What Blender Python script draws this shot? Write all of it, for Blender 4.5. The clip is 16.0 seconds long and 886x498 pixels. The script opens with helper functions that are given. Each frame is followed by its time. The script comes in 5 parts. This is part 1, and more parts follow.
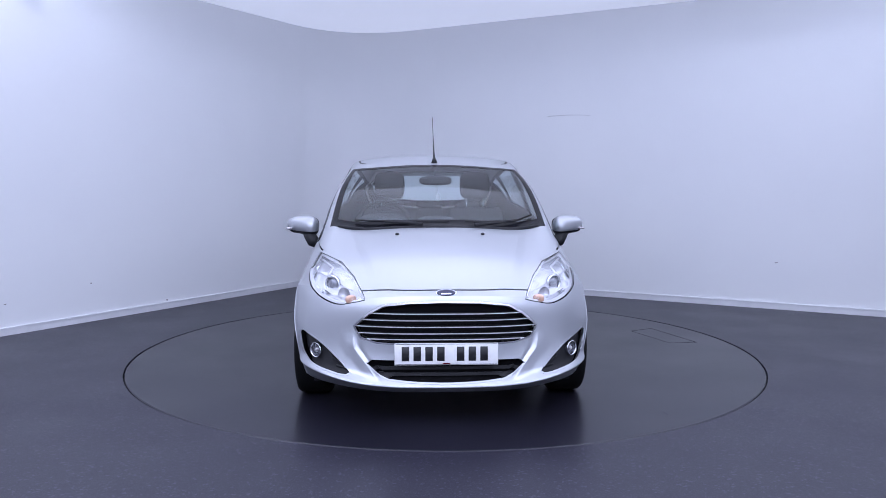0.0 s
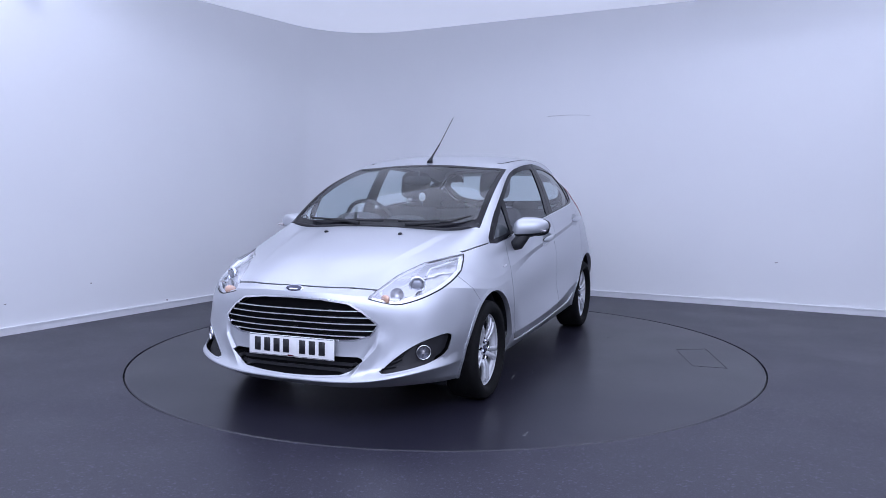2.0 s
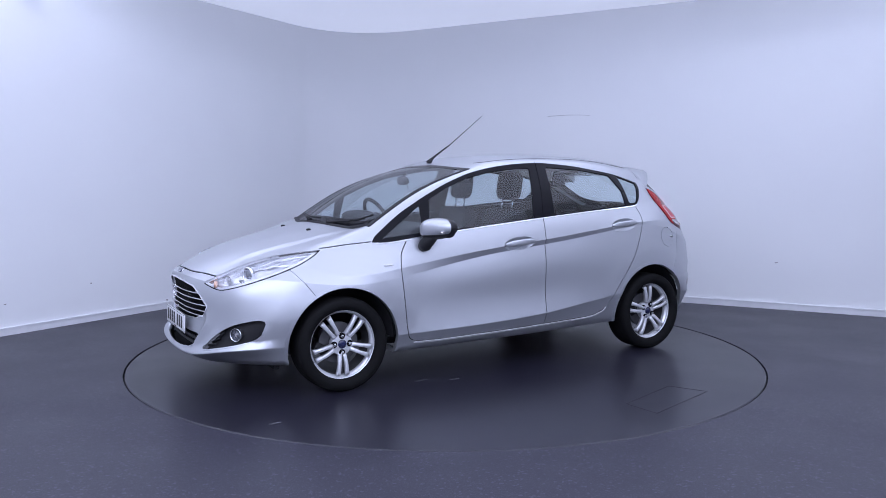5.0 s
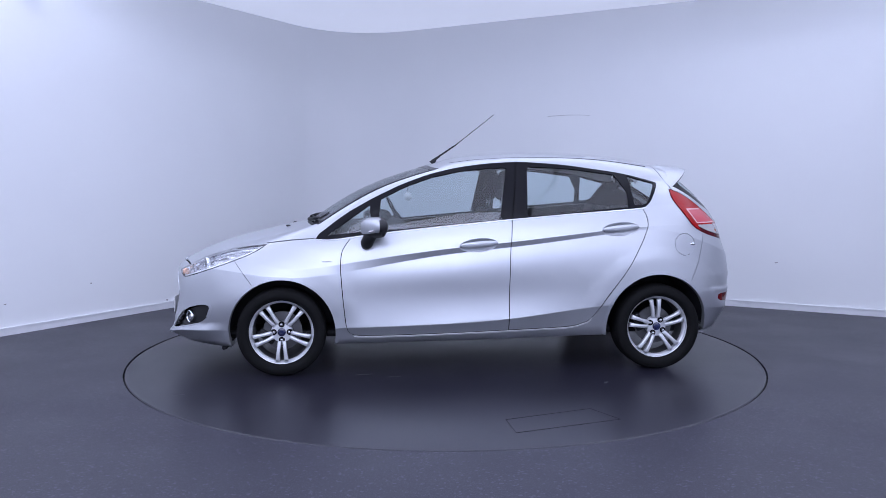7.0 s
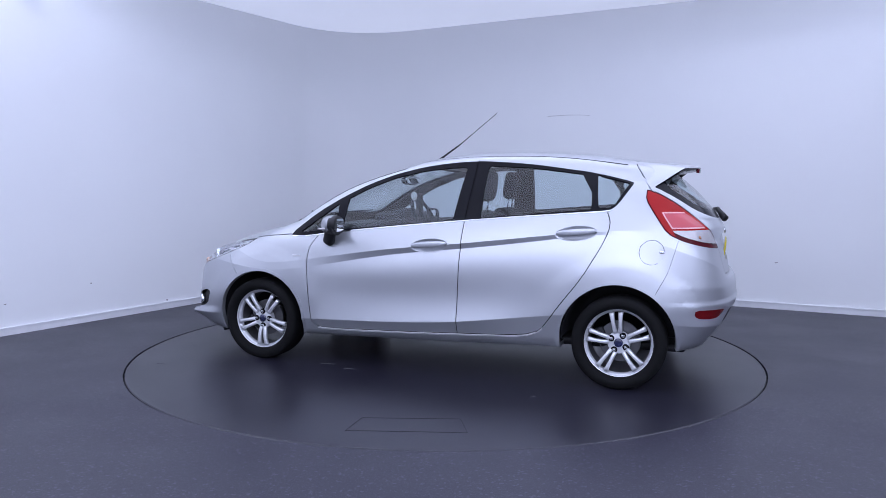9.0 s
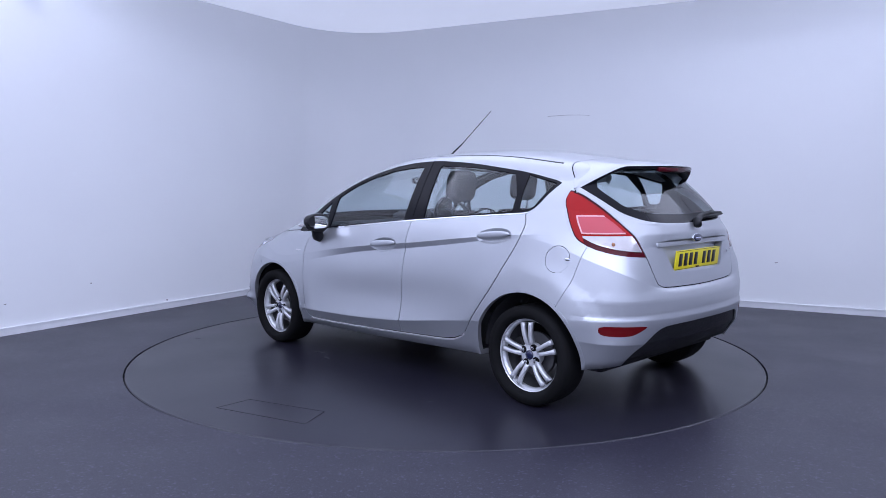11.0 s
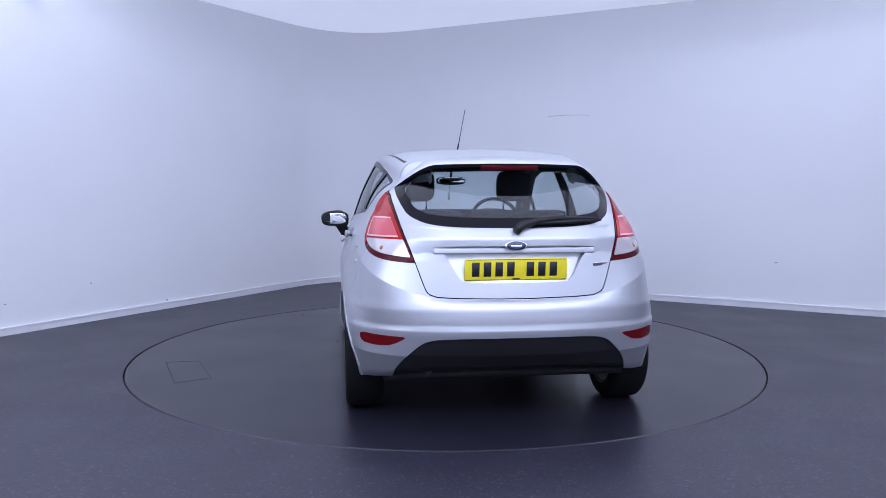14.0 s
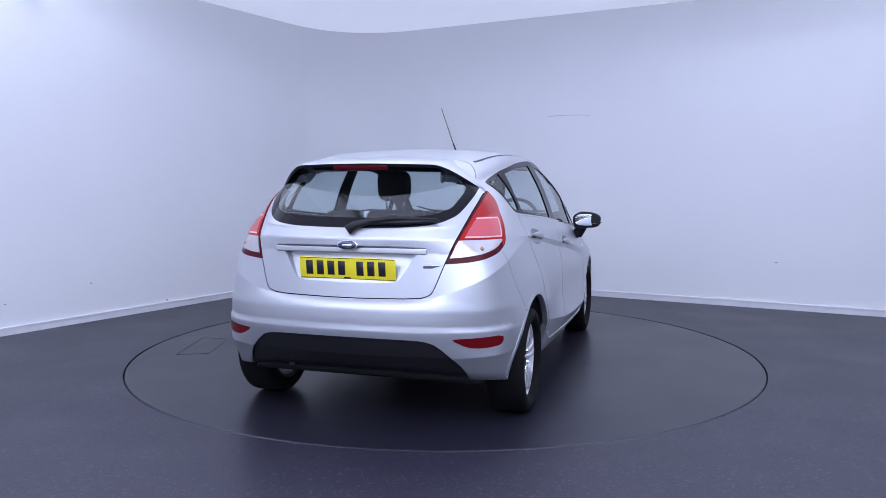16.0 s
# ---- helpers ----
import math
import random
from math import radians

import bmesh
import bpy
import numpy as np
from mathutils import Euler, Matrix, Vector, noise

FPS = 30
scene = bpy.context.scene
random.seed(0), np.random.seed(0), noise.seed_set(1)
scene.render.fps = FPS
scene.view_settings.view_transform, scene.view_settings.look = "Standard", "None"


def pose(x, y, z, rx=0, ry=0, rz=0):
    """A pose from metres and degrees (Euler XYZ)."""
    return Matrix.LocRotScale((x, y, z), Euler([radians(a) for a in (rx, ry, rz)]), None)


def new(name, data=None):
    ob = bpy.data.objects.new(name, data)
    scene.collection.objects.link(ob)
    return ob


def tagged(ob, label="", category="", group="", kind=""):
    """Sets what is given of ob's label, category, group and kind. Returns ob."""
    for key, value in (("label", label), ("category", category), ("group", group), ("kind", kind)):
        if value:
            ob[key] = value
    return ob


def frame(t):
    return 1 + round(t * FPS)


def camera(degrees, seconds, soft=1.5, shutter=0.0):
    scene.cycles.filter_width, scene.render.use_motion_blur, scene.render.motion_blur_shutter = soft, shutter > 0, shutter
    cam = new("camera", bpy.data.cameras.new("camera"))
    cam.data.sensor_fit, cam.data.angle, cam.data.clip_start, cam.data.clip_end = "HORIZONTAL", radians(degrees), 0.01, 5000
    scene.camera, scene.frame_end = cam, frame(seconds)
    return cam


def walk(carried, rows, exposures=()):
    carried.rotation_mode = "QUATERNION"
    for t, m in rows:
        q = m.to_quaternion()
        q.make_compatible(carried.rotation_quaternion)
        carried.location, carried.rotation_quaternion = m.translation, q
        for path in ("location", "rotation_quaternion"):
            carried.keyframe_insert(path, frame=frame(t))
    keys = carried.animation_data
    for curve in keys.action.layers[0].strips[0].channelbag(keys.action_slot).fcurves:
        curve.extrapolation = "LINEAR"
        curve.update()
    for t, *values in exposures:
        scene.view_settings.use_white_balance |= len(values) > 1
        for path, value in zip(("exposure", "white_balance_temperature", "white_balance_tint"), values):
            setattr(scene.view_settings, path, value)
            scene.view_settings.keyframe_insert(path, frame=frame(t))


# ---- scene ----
cam = camera(59.14, 16.0, soft=0.7)
EYE = Vector((0.0, -5.783, 1.2525))
CAM_POSE = Matrix.Translation(EYE) @ pose(0, 0, 0, 90 - 4.907, 0, 0.167) @ pose(0, 0, 0, 0, 0, 0.069)
walk(cam, [(0.0, CAM_POSE), (16.0, CAM_POSE)], exposures=[(0.0, 0.0), (16.0, 0.0)])


def link(name, me, parent=None):
    ob = new(name, me)
    if parent:
        ob.parent = parent
    return ob


def part(name, bm, material, parent=None, label="", smooth=True):
    """One mesh object out of a bmesh; material is one or a list of several."""
    me = bpy.data.meshes.new(name)
    bm.to_mesh(me)
    bm.free()
    for m in material if isinstance(material, (list, tuple)) else [material]:
        me.materials.append(m)
    if smooth:
        me.shade_smooth()
    ob = link(name, me, parent)
    return tagged(ob, label) if label else ob


# ---- light ----
world = bpy.data.worlds.new("studio_dark")
world.use_nodes = True
world.node_tree.nodes["Background"].inputs[0].default_value = (0.5, 0.55, 0.7, 1)
world.node_tree.nodes["Background"].inputs[1].default_value = 0.02
scene.world = world


# ---- materials ----
def material(name, base, rough=0.5, metal=0.0, coat=0.0, spec=0.5):
    m = bpy.data.materials.new(name)
    m.use_nodes = True
    b = m.node_tree.nodes["Principled BSDF"]
    b.inputs["Base Color"].default_value = (*base, 1)
    b.inputs["Roughness"].default_value = rough
    b.inputs["Metallic"].default_value = metal
    b.inputs["Coat Weight"].default_value = coat
    b.inputs["Coat Roughness"].default_value = 0.04
    b.inputs["Specular IOR Level"].default_value = spec
    return m


def textured(m, scale, low, high, rough=None, bump=0.0, bump_scale=200.0, detail=6.0, stretch=(1, 1, 1)):
    """Breaks up a material's colour, gloss and relief with noise in object space."""
    t = m.node_tree
    b = t.nodes["Principled BSDF"]
    co = t.nodes.new("ShaderNodeTexCoord")
    mp = t.nodes.new("ShaderNodeMapping")
    mp.inputs["Scale"].default_value = stretch
    t.links.new(co.outputs["Object"], mp.inputs[0])
    n = t.nodes.new("ShaderNodeTexNoise")
    n.inputs["Scale"].default_value = scale
    n.inputs["Detail"].default_value = detail
    t.links.new(mp.outputs[0], n.inputs["Vector"])
    r = t.nodes.new("ShaderNodeValToRGB")
    r.color_ramp.elements[0].position, r.color_ramp.elements[1].position = 0.15, 0.85
    r.color_ramp.elements[0].color = (*low, 1)
    r.color_ramp.elements[1].color = (*high, 1)
    t.links.new(n.outputs["Fac"], r.inputs[0])
    t.links.new(r.outputs[0], b.inputs["Base Color"])
    if rough:
        mr = t.nodes.new("ShaderNodeMapRange")
        mr.inputs["From Min"].default_value, mr.inputs["From Max"].default_value = 0.15, 0.85
        mr.inputs["To Min"].default_value, mr.inputs["To Max"].default_value = rough
        t.links.new(n.outputs["Fac"], mr.inputs["Value"])
        t.links.new(mr.outputs[0], b.inputs["Roughness"])
    if bump:
        n2 = t.nodes.new("ShaderNodeTexNoise")
        n2.inputs["Scale"].default_value = bump_scale
        n2.inputs["Detail"].default_value = 3
        t.links.new(mp.outputs[0], n2.inputs["Vector"])
        bp = t.nodes.new("ShaderNodeBump")
        bp.inputs["Strength"].default_value = bump
        bp.inputs["Distance"].default_value = 0.002
        t.links.new(n2.outputs["Fac"], bp.inputs["Height"])
        t.links.new(bp.outputs[0], b.inputs["Normal"])
    return m


def emitter(name, colour, strength):
    m = bpy.data.materials.new(name)
    m.use_nodes = True
    b = m.node_tree.nodes["Principled BSDF"]
    b.inputs["Base Color"].default_value = (0.8, 0.8, 0.8, 1)
    b.inputs["Emission Color"].default_value = (*colour, 1)
    b.inputs["Emission Strength"].default_value = strength
    return m


def clear(name, tint, rough=0.02, gloss=0.85, floor_gloss=0.065):
    """Thin clear sheet: tinted see-through with a mirror gloss that grows at grazing angles."""
    m = bpy.data.materials.new(name)
    m.use_nodes = True
    t = m.node_tree
    t.nodes.clear()
    out = t.nodes.new("ShaderNodeOutputMaterial")
    mix = t.nodes.new("ShaderNodeMixShader")
    tr = t.nodes.new("ShaderNodeBsdfTransparent")
    tr.inputs[0].default_value = (*tint, 1)
    gl = t.nodes.new("ShaderNodeBsdfGlossy")
    gl.inputs["Roughness"].default_value = rough
    lw = t.nodes.new("ShaderNodeLayerWeight")
    lw.inputs["Blend"].default_value = 0.5
    fr = t.nodes.new("ShaderNodeMath")
    fr.operation = "POWER"
    fr.inputs[1].default_value = 4.5
    t.links.new(lw.outputs["Facing"], fr.inputs[0])
    mul = t.nodes.new("ShaderNodeMath")
    mul.operation = "MULTIPLY_ADD"
    mul.inputs[1].default_value = gloss
    mul.inputs[2].default_value = floor_gloss
    t.links.new(fr.outputs[0], mul.inputs[0])
    t.links.new(mul.outputs[0], mix.inputs[0])
    t.links.new(tr.outputs[0], mix.inputs[1])
    t.links.new(gl.outputs[0], mix.inputs[2])
    t.links.new(mix.outputs[0], out.inputs[0])
    return m


PAINT = textured(material("silver_paint", (0.505, 0.521, 0.557), 0.39, 0.74, 0.25), 900, (0.47, 0.486, 0.521), (0.54, 0.556, 0.593), (0.36, 0.44))
BLACK_GLOSS = material("black_gloss_trim", (0.008, 0.008, 0.011), 0.18, 0, 0, 0.12)
BLACK_PLASTIC = textured(material("black_grained_plastic", (0.012, 0.012, 0.015), 0.55, 0, 0, 0.35), 60, (0.009, 0.009, 0.011), (0.016, 0.016, 0.02), (0.45, 0.6), 0.25, 700)
SEAM = material("seam_rubber", (0.004, 0.004, 0.005), 0.8, 0, 0, 0.08)
CHROME = material("chrome", (0.85, 0.86, 0.88), 0.12, 1.0)
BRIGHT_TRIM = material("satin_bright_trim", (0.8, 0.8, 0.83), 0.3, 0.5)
ALLOY = textured(material("painted_alloy", (0.6, 0.61, 0.64), 0.3, 0.4, 0.5), 300, (0.64, 0.65, 0.68), (0.76, 0.77, 0.8), (0.28, 0.4))
TYRE = textured(material("tyre_rubber", (0.006, 0.006, 0.007), 0.75, 0, 0, 0.14), 40, (0.005, 0.005, 0.0055), (0.008, 0.008, 0.009), (0.65, 0.85), 0.3, 300)
GLASS = clear("window_glass", (0.79, 0.87, 0.89), 0.01, 0.85, 0.075)
LAMP_CLEAR = clear("lamp_cover", (0.94, 0.95, 0.97), 0.02)
RED_LENS = material("red_lens", (0.33, 0.003, 0.004), 0.1, 0.0, 0.0, 0.3)
FRAME_LENS = material("pale_lamp_frame", (0.72, 0.4, 0.42), 0.12, 0.0, 0.0, 0.3)
PINK_LENS = material("pale_red_lens", (0.5, 0.085, 0.105), 0.12, 0.0, 0.0, 0.3)
REFLEX = material("red_reflex", (0.12, 0.003, 0.005), 0.12, 0.0, 0.0, 0.3)
DARK_RED = material("dark_red_lens", (0.07, 0.003, 0.008), 0.15, 0.0, 0.0, 0.15)
CLEAR_LENS = textured(material("clear_lamp_lens", (0.5, 0.48, 0.5), 0.15, 0.55), 14, (0.46, 0.43, 0.44), (0.62, 0.6, 0.62), (0.08, 0.2))
BULB = material("amber_bulb_glass", (0.32, 0.14, 0.07), 0.2, 0.2, 0.5)
AMBER = material("amber_bulb", (0.72, 0.45, 0.33), 0.25, 0.3, 1.0)
REFLECTOR = textured(material("lamp_reflector", (0.7, 0.71, 0.75), 0.2, 0.5), 25, (0.5, 0.5, 0.54), (0.86, 0.86, 0.9), (0.1, 0.3))
TRIM = textured(material("dark_cabin_trim", (0.03, 0.03, 0.035), 0.7), 30, (0.022, 0.022, 0.026), (0.04, 0.04, 0.046), (0.6, 0.8))
SEAT = textured(material("charcoal_seat_cloth", (0.035, 0.035, 0.042), 0.9), 200, (0.025, 0.025, 0.03), (0.05, 0.05, 0.06), (0.85, 0.95), 0.4, 900)
PALE_TRIM = textured(material("pale_headlining", (0.42, 0.43, 0.45), 0.9), 80, (0.38, 0.39, 0.41), (0.46, 0.47, 0.49))
PLATE_WHITE = textured(material("white_plate", (0.78, 0.78, 0.78), 0.35), 30, (0.72, 0.72, 0.73), (0.82, 0.82, 0.82))
PLATE_YELLOW = textured(material("yellow_plate", (0.78, 0.66, 0.02), 0.35), 30, (0.72, 0.6, 0.02), (0.82, 0.7, 0.03))
INK = material("plate_ink", (0.012, 0.012, 0.016), 0.4)
BADGE_BLUE = material("dark_blue_enamel", (0.006, 0.011, 0.06), 0.15, 0.0, 1.0)
BRAKE = material("brake_iron", (0.14, 0.14, 0.15), 0.45, 0.7)
BARREL = textured(material("dark_inner_rim", (0.1, 0.1, 0.11), 0.5, 0.3), 20, (0.06, 0.06, 0.065), (0.14, 0.14, 0.15), (0.4, 0.6))
MIRROR = material("mirror_silvering", (0.9, 0.9, 0.92), 0.02, 1.0)
WALL = textured(material("white_wall_paint", (0.8, 0.81, 0.83), 0.6), 1.1, (0.78, 0.79, 0.815), (0.82, 0.83, 0.845), (0.5, 0.7), 0.12, 120)
SKIRT = textured(material("skirting_paint", (0.74, 0.74, 0.77), 0.45), 6, (0.68, 0.69, 0.72), (0.78, 0.78, 0.81))
CEILING = textured(material("white_ceiling", (0.9, 0.905, 0.92), 0.8), 0.9, (0.88, 0.885, 0.9), (0.93, 0.935, 0.945))
FLOOR = textured(material("dark_vinyl", (0.02, 0.019, 0.027), 0.35, 0, 0, 0.35), 1.6, (0.0145, 0.0138, 0.024), (0.0215, 0.0203, 0.033), (0.32, 0.46), 0.25, 260)
DISC = textured(material("dark_turntable_vinyl", (0.016, 0.0155, 0.022), 0.3, 0, 0, 0.4), 1.3, (0.0115, 0.011, 0.018), (0.0175, 0.0168, 0.027), (0.26, 0.38), 0.1, 260)


def speckle(m, cell, amount, colour):
    """Scatters small pale flecks through a material's colour."""
    t = m.node_tree
    b = t.nodes["Principled BSDF"]
    src = b.inputs["Base Color"].links[0].from_socket
    co = t.nodes.new("ShaderNodeTexCoord")
    vo = t.nodes.new("ShaderNodeTexVoronoi")
    vo.inputs["Scale"].default_value = cell
    t.links.new(co.outputs["Object"], vo.inputs["Vector"])
    sep = t.nodes.new("ShaderNodeSeparateColor")
    t.links.new(vo.outputs["Color"], sep.inputs[0])
    gt_ = t.nodes.new("ShaderNodeMath")
    gt_.operation = "GREATER_THAN"
    gt_.inputs[1].default_value = 1 - amount
    t.links.new(sep.outputs[0], gt_.inputs[0])
    mx = t.nodes.new("ShaderNodeMix")
    mx.data_type = "RGBA"
    t.links.new(gt_.outputs[0], mx.inputs["Factor"])
    t.links.new(src, mx.inputs["A"])
    mx.inputs["B"].default_value = (*colour, 1)
    t.links.new(mx.outputs["Result"], b.inputs["Base Color"])


# added glow lifts the ceiling's brightness; no light source stands behind it
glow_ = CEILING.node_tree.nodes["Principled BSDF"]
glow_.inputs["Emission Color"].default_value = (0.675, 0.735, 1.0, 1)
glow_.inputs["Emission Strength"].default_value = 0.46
speckle(FLOOR, 260, 0.10, (0.05, 0.047, 0.07))
speckle(FLOOR, 95, 0.045, (0.06, 0.056, 0.085))
speckle(DISC, 160, 0.03, (0.03, 0.029, 0.042))
JOINT = material("hatch_joint_rubber", (0.007, 0.007, 0.009), 0.5)
GROOVE = material("groove_shadow_rubber", (0.008, 0.008, 0.01), 0.7)


# ---- room ----
def turn2(deg):
    return Vector((math.cos(radians(deg)), math.sin(radians(deg))))


CORNER = Vector((-1.282, 4.361))
DIR_L, DIR_R = turn2(59.27 + 180), turn2(-28.39)
BEND = 0.9
HEIGHT = 3.085


def room_line():
    """Plan of the wall faces: along one wall, round the soft corner, along the other, closed behind."""
    a, b = CORNER + DIR_L * BEND, CORNER + DIR_R * BEND
    pts = [CORNER + DIR_L * 12.5, CORNER + DIR_L * 6.0]
    n = 20
    for i in range(n + 1):
        s = i / n
        pts.append(a * (1 - s) ** 2 + CORNER * 2 * s * (1 - s) * 0.85 + (a + b) / 2 * 2 * s * (1 - s) * 0.15 + b * s ** 2)
    pts += [CORNER + DIR_R * 6.0, CORNER + DIR_R * 11.0]
    return pts


def extruded_wall(pts, z0, z1, thick, closed=False):
    bm = bmesh.new()
    n = len(pts)
    norms = []
    for i in range(n):
        d = (pts[min(i + 1, n - 1)] - pts[max(i - 1, 0)]).normalized()
        norms.append(Vector((-d.y, d.x)))
    cols = []
    for p, m in zip(pts, norms):
        q = p + m * thick
        cols.append([bm.verts.new((p.x, p.y, z0)), bm.verts.new((p.x, p.y, z1)), bm.verts.new((q.x, q.y, z1)), bm.verts.new((q.x, q.y, z0))])
    for a, b in zip(cols, cols[1:]):
        for k in range(4):
            bm.faces.new((a[k], b[k], b[(k + 1) % 4], a[(k + 1) % 4]))
    bm.faces.new(cols[0])
    bm.faces.new(cols[-1][::-1])
    bmesh.ops.recalc_face_normals(bm, faces=bm.faces)
    return bm


def smooth_by_angle(ob, deg=30):
    me = ob.data
    me.shade_smooth()
    me.set_sharp_from_angle(angle=radians(deg))
    return ob


LINE = room_line()
ob = part("wall_studio", extruded_wall(LINE, -0.05, HEIGHT + 0.1, 0.15), WALL)
smooth_by_angle(ob)
tagged(ob, "white painted studio wall with a softly rounded corner", "wall", kind="structure")
CHALK = material("faint_chalk", (0.09, 0.09, 0.1), 0.7)
SCUFF = material("grey_scuff", (0.3, 0.28, 0.3), 0.7)


def scuff(points, width):
    """A thin scratch or nick standing a hair proud of the wall."""
    bm = bmesh.new()
    pts = [Vector(p) for p in points]
    for a_, b_ in zip(pts, pts[1:]):
        d = (b_ - a_).normalized()
        up = Vector((0, 0, 1)) if abs(d.z) < 0.9 else Vector((1, 0, 0))
        w = up * width / 2
        bm.faces.new([bm.verts.new(p) for p in (a_ - w, b_ - w, b_ + w, a_ + w)])
    part("scuff_mark", bm, SCUFF, bpy.data.objects["wall_studio"], "thin grey scratch", smooth=False)


def on_wall(s, z, wall="r"):
    d = DIR_R if wall == "r" else DIR_L
    n = Vector((-DIR_R.y, DIR_R.x)) if wall == "r" else Vector((DIR_L.y, -DIR_L.x))
    p = CORNER + d * s - n * 0.004
    return (p.x, p.y, z)


scuff([on_wall(2.76, 1.984), on_wall(2.98, 1.990), on_wall(3.14, 1.986), on_wall(3.24, 1.977)], 0.004)
scuff([on_wall(5.16, 0.461), on_wall(5.19, 0.463)], 0.008)
scuff([on_wall(2.88, 0.085, "l"), on_wall(2.90, 0.087, "l")], 0.014)
scuff([on_wall(4.49, 0.255, "l"), on_wall(4.51, 0.256, "l")], 0.008)
scuff([on_wall(3.71, 0.343, "l"), on_wall(3.725, 0.344, "l")], 0.01)
back = [LINE[-1] + DIR_R * 0.0, Vector((LINE[-1].x - 6.5, LINE[-1].y - 5.5)), Vector((LINE[0].x + 4.0, LINE[0].y - 1.5)), LINE[0]]
ob = part("wall_behind", extruded_wall(back, -0.05, HEIGHT + 0.1, 0.15), WALL, smooth=False)
tagged(ob, "plain white studio wall", "wall", kind="structure")


def inset_line(d):
    out = []
    n = len(LINE)
    for i, p in enumerate(LINE):
        t = (LINE[min(i + 1, n - 1)] - LINE[max(i - 1, 0)]).normalized()
        out.append(p - Vector((-t.y, t.x)) * d)
    return out


ob = part("baseboard", extruded_wall(inset_line(0.014), 0.0, 0.054, 0.0145), SKIRT)
smooth_by_angle(ob)
tagged(ob, "white skirting board along the studio wall", "skirting", kind="structure")
ob = part("trim", extruded_wall(inset_line(0.019), 0.0542, 0.066, 0.0195), SKIRT)
smooth_by_angle(ob)
tagged(ob, "thin white capping on the skirting board", "trim", kind="structure")


def sheet(z, thick, size=16, hole=0.0):
    bm = bmesh.new()
    n = 128
    outer = [bm.verts.new((size * math.cos(2 * math.pi * i / n), size * math.sin(2 * math.pi * i / n), z)) for i in range(n)]
    if hole:
        inner = [bm.verts.new((hole * math.cos(2 * math.pi * i / n), hole * math.sin(2 * math.pi * i / n), z)) for i in range(n)]
        low = [bm.verts.new((v.co.x, v.co.y, z - thick)) for v in inner]
        for i in range(n):
            j = (i + 1) % n
            bm.faces.new((outer[i], outer[j], inner[j], inner[i]))
            bm.faces.new((inner[i], inner[j], low[j], low[i]))
    else:
        bm.faces.new(outer)
    return bm


TABLE_R = 2.237
ob = part("floor", sheet(0.0, 0.04, hole=TABLE_R + 0.006), FLOOR, smooth=False)
tagged(ob, "dark grey speckled vinyl studio floor", "floor", kind="structure")
ob = part("groove", sheet(-0.035, 0.0, size=TABLE_R + 0.03), GROOVE, smooth=False)
tagged(ob, "dark gap round the turntable", "gap", kind="structure")
bm = bmesh.new()
bmesh.ops.create_grid(bm, x_segments=2, y_segments=2, size=14, matrix=Matrix.Translation((0, 0, HEIGHT + 0.05)))
ext = bmesh.ops.extrude_face_region(bm, geom=bm.faces[:])
bmesh.ops.translate(bm, vec=(0, 0, -0.05), verts=[g for g in ext["geom"] if isinstance(g, bmesh.types.BMVert)])
bmesh.ops.recalc_face_normals(bm, faces=bm.faces)
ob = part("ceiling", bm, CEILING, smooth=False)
tagged(ob, "white studio ceiling with a soft glow added", "ceiling", kind="structure")


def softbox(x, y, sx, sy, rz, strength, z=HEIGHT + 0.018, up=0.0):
    """An unseen ceiling light panel: a shallow white tray with a glowing diffuser."""
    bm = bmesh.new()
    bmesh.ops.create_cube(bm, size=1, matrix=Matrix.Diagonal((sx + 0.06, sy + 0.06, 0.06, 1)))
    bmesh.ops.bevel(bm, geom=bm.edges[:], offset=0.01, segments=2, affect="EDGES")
    tray = part("unseen_ceiling_light", bm, SKIRT)
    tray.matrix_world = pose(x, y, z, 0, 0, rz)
    tagged(tray, "unseen large white ceiling light panel with a diffuser", "ceiling light", "studio ceiling lights")
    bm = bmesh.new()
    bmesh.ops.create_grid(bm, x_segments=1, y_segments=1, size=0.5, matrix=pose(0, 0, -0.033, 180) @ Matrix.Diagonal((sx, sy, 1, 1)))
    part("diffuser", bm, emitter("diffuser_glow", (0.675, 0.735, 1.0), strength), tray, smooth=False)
    # added upward glow that lifts the ceiling's brightness, with rods to carry the panel
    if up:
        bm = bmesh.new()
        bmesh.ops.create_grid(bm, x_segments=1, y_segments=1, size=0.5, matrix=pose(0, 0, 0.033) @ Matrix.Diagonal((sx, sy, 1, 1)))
        part("added_upper_diffuser", bm, emitter("added_upper_glow", (0.675, 0.735, 1.0), up), tray, smooth=False)
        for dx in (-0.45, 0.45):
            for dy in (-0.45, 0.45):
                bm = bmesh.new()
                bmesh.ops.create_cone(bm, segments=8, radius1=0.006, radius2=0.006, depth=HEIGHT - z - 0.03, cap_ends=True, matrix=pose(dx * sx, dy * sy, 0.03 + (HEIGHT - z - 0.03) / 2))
                part("added_panel_rod", bm, SKIRT, tray)
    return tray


# a luminous ceiling, unseen: big stretched diffusers side by side over the turntable, brightest at the front
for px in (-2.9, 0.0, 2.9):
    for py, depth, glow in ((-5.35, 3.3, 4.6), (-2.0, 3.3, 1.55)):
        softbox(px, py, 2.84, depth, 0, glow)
    # hung panels added out of view; their upper faces brighten the ceiling above them
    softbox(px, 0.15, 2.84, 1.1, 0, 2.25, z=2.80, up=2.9)


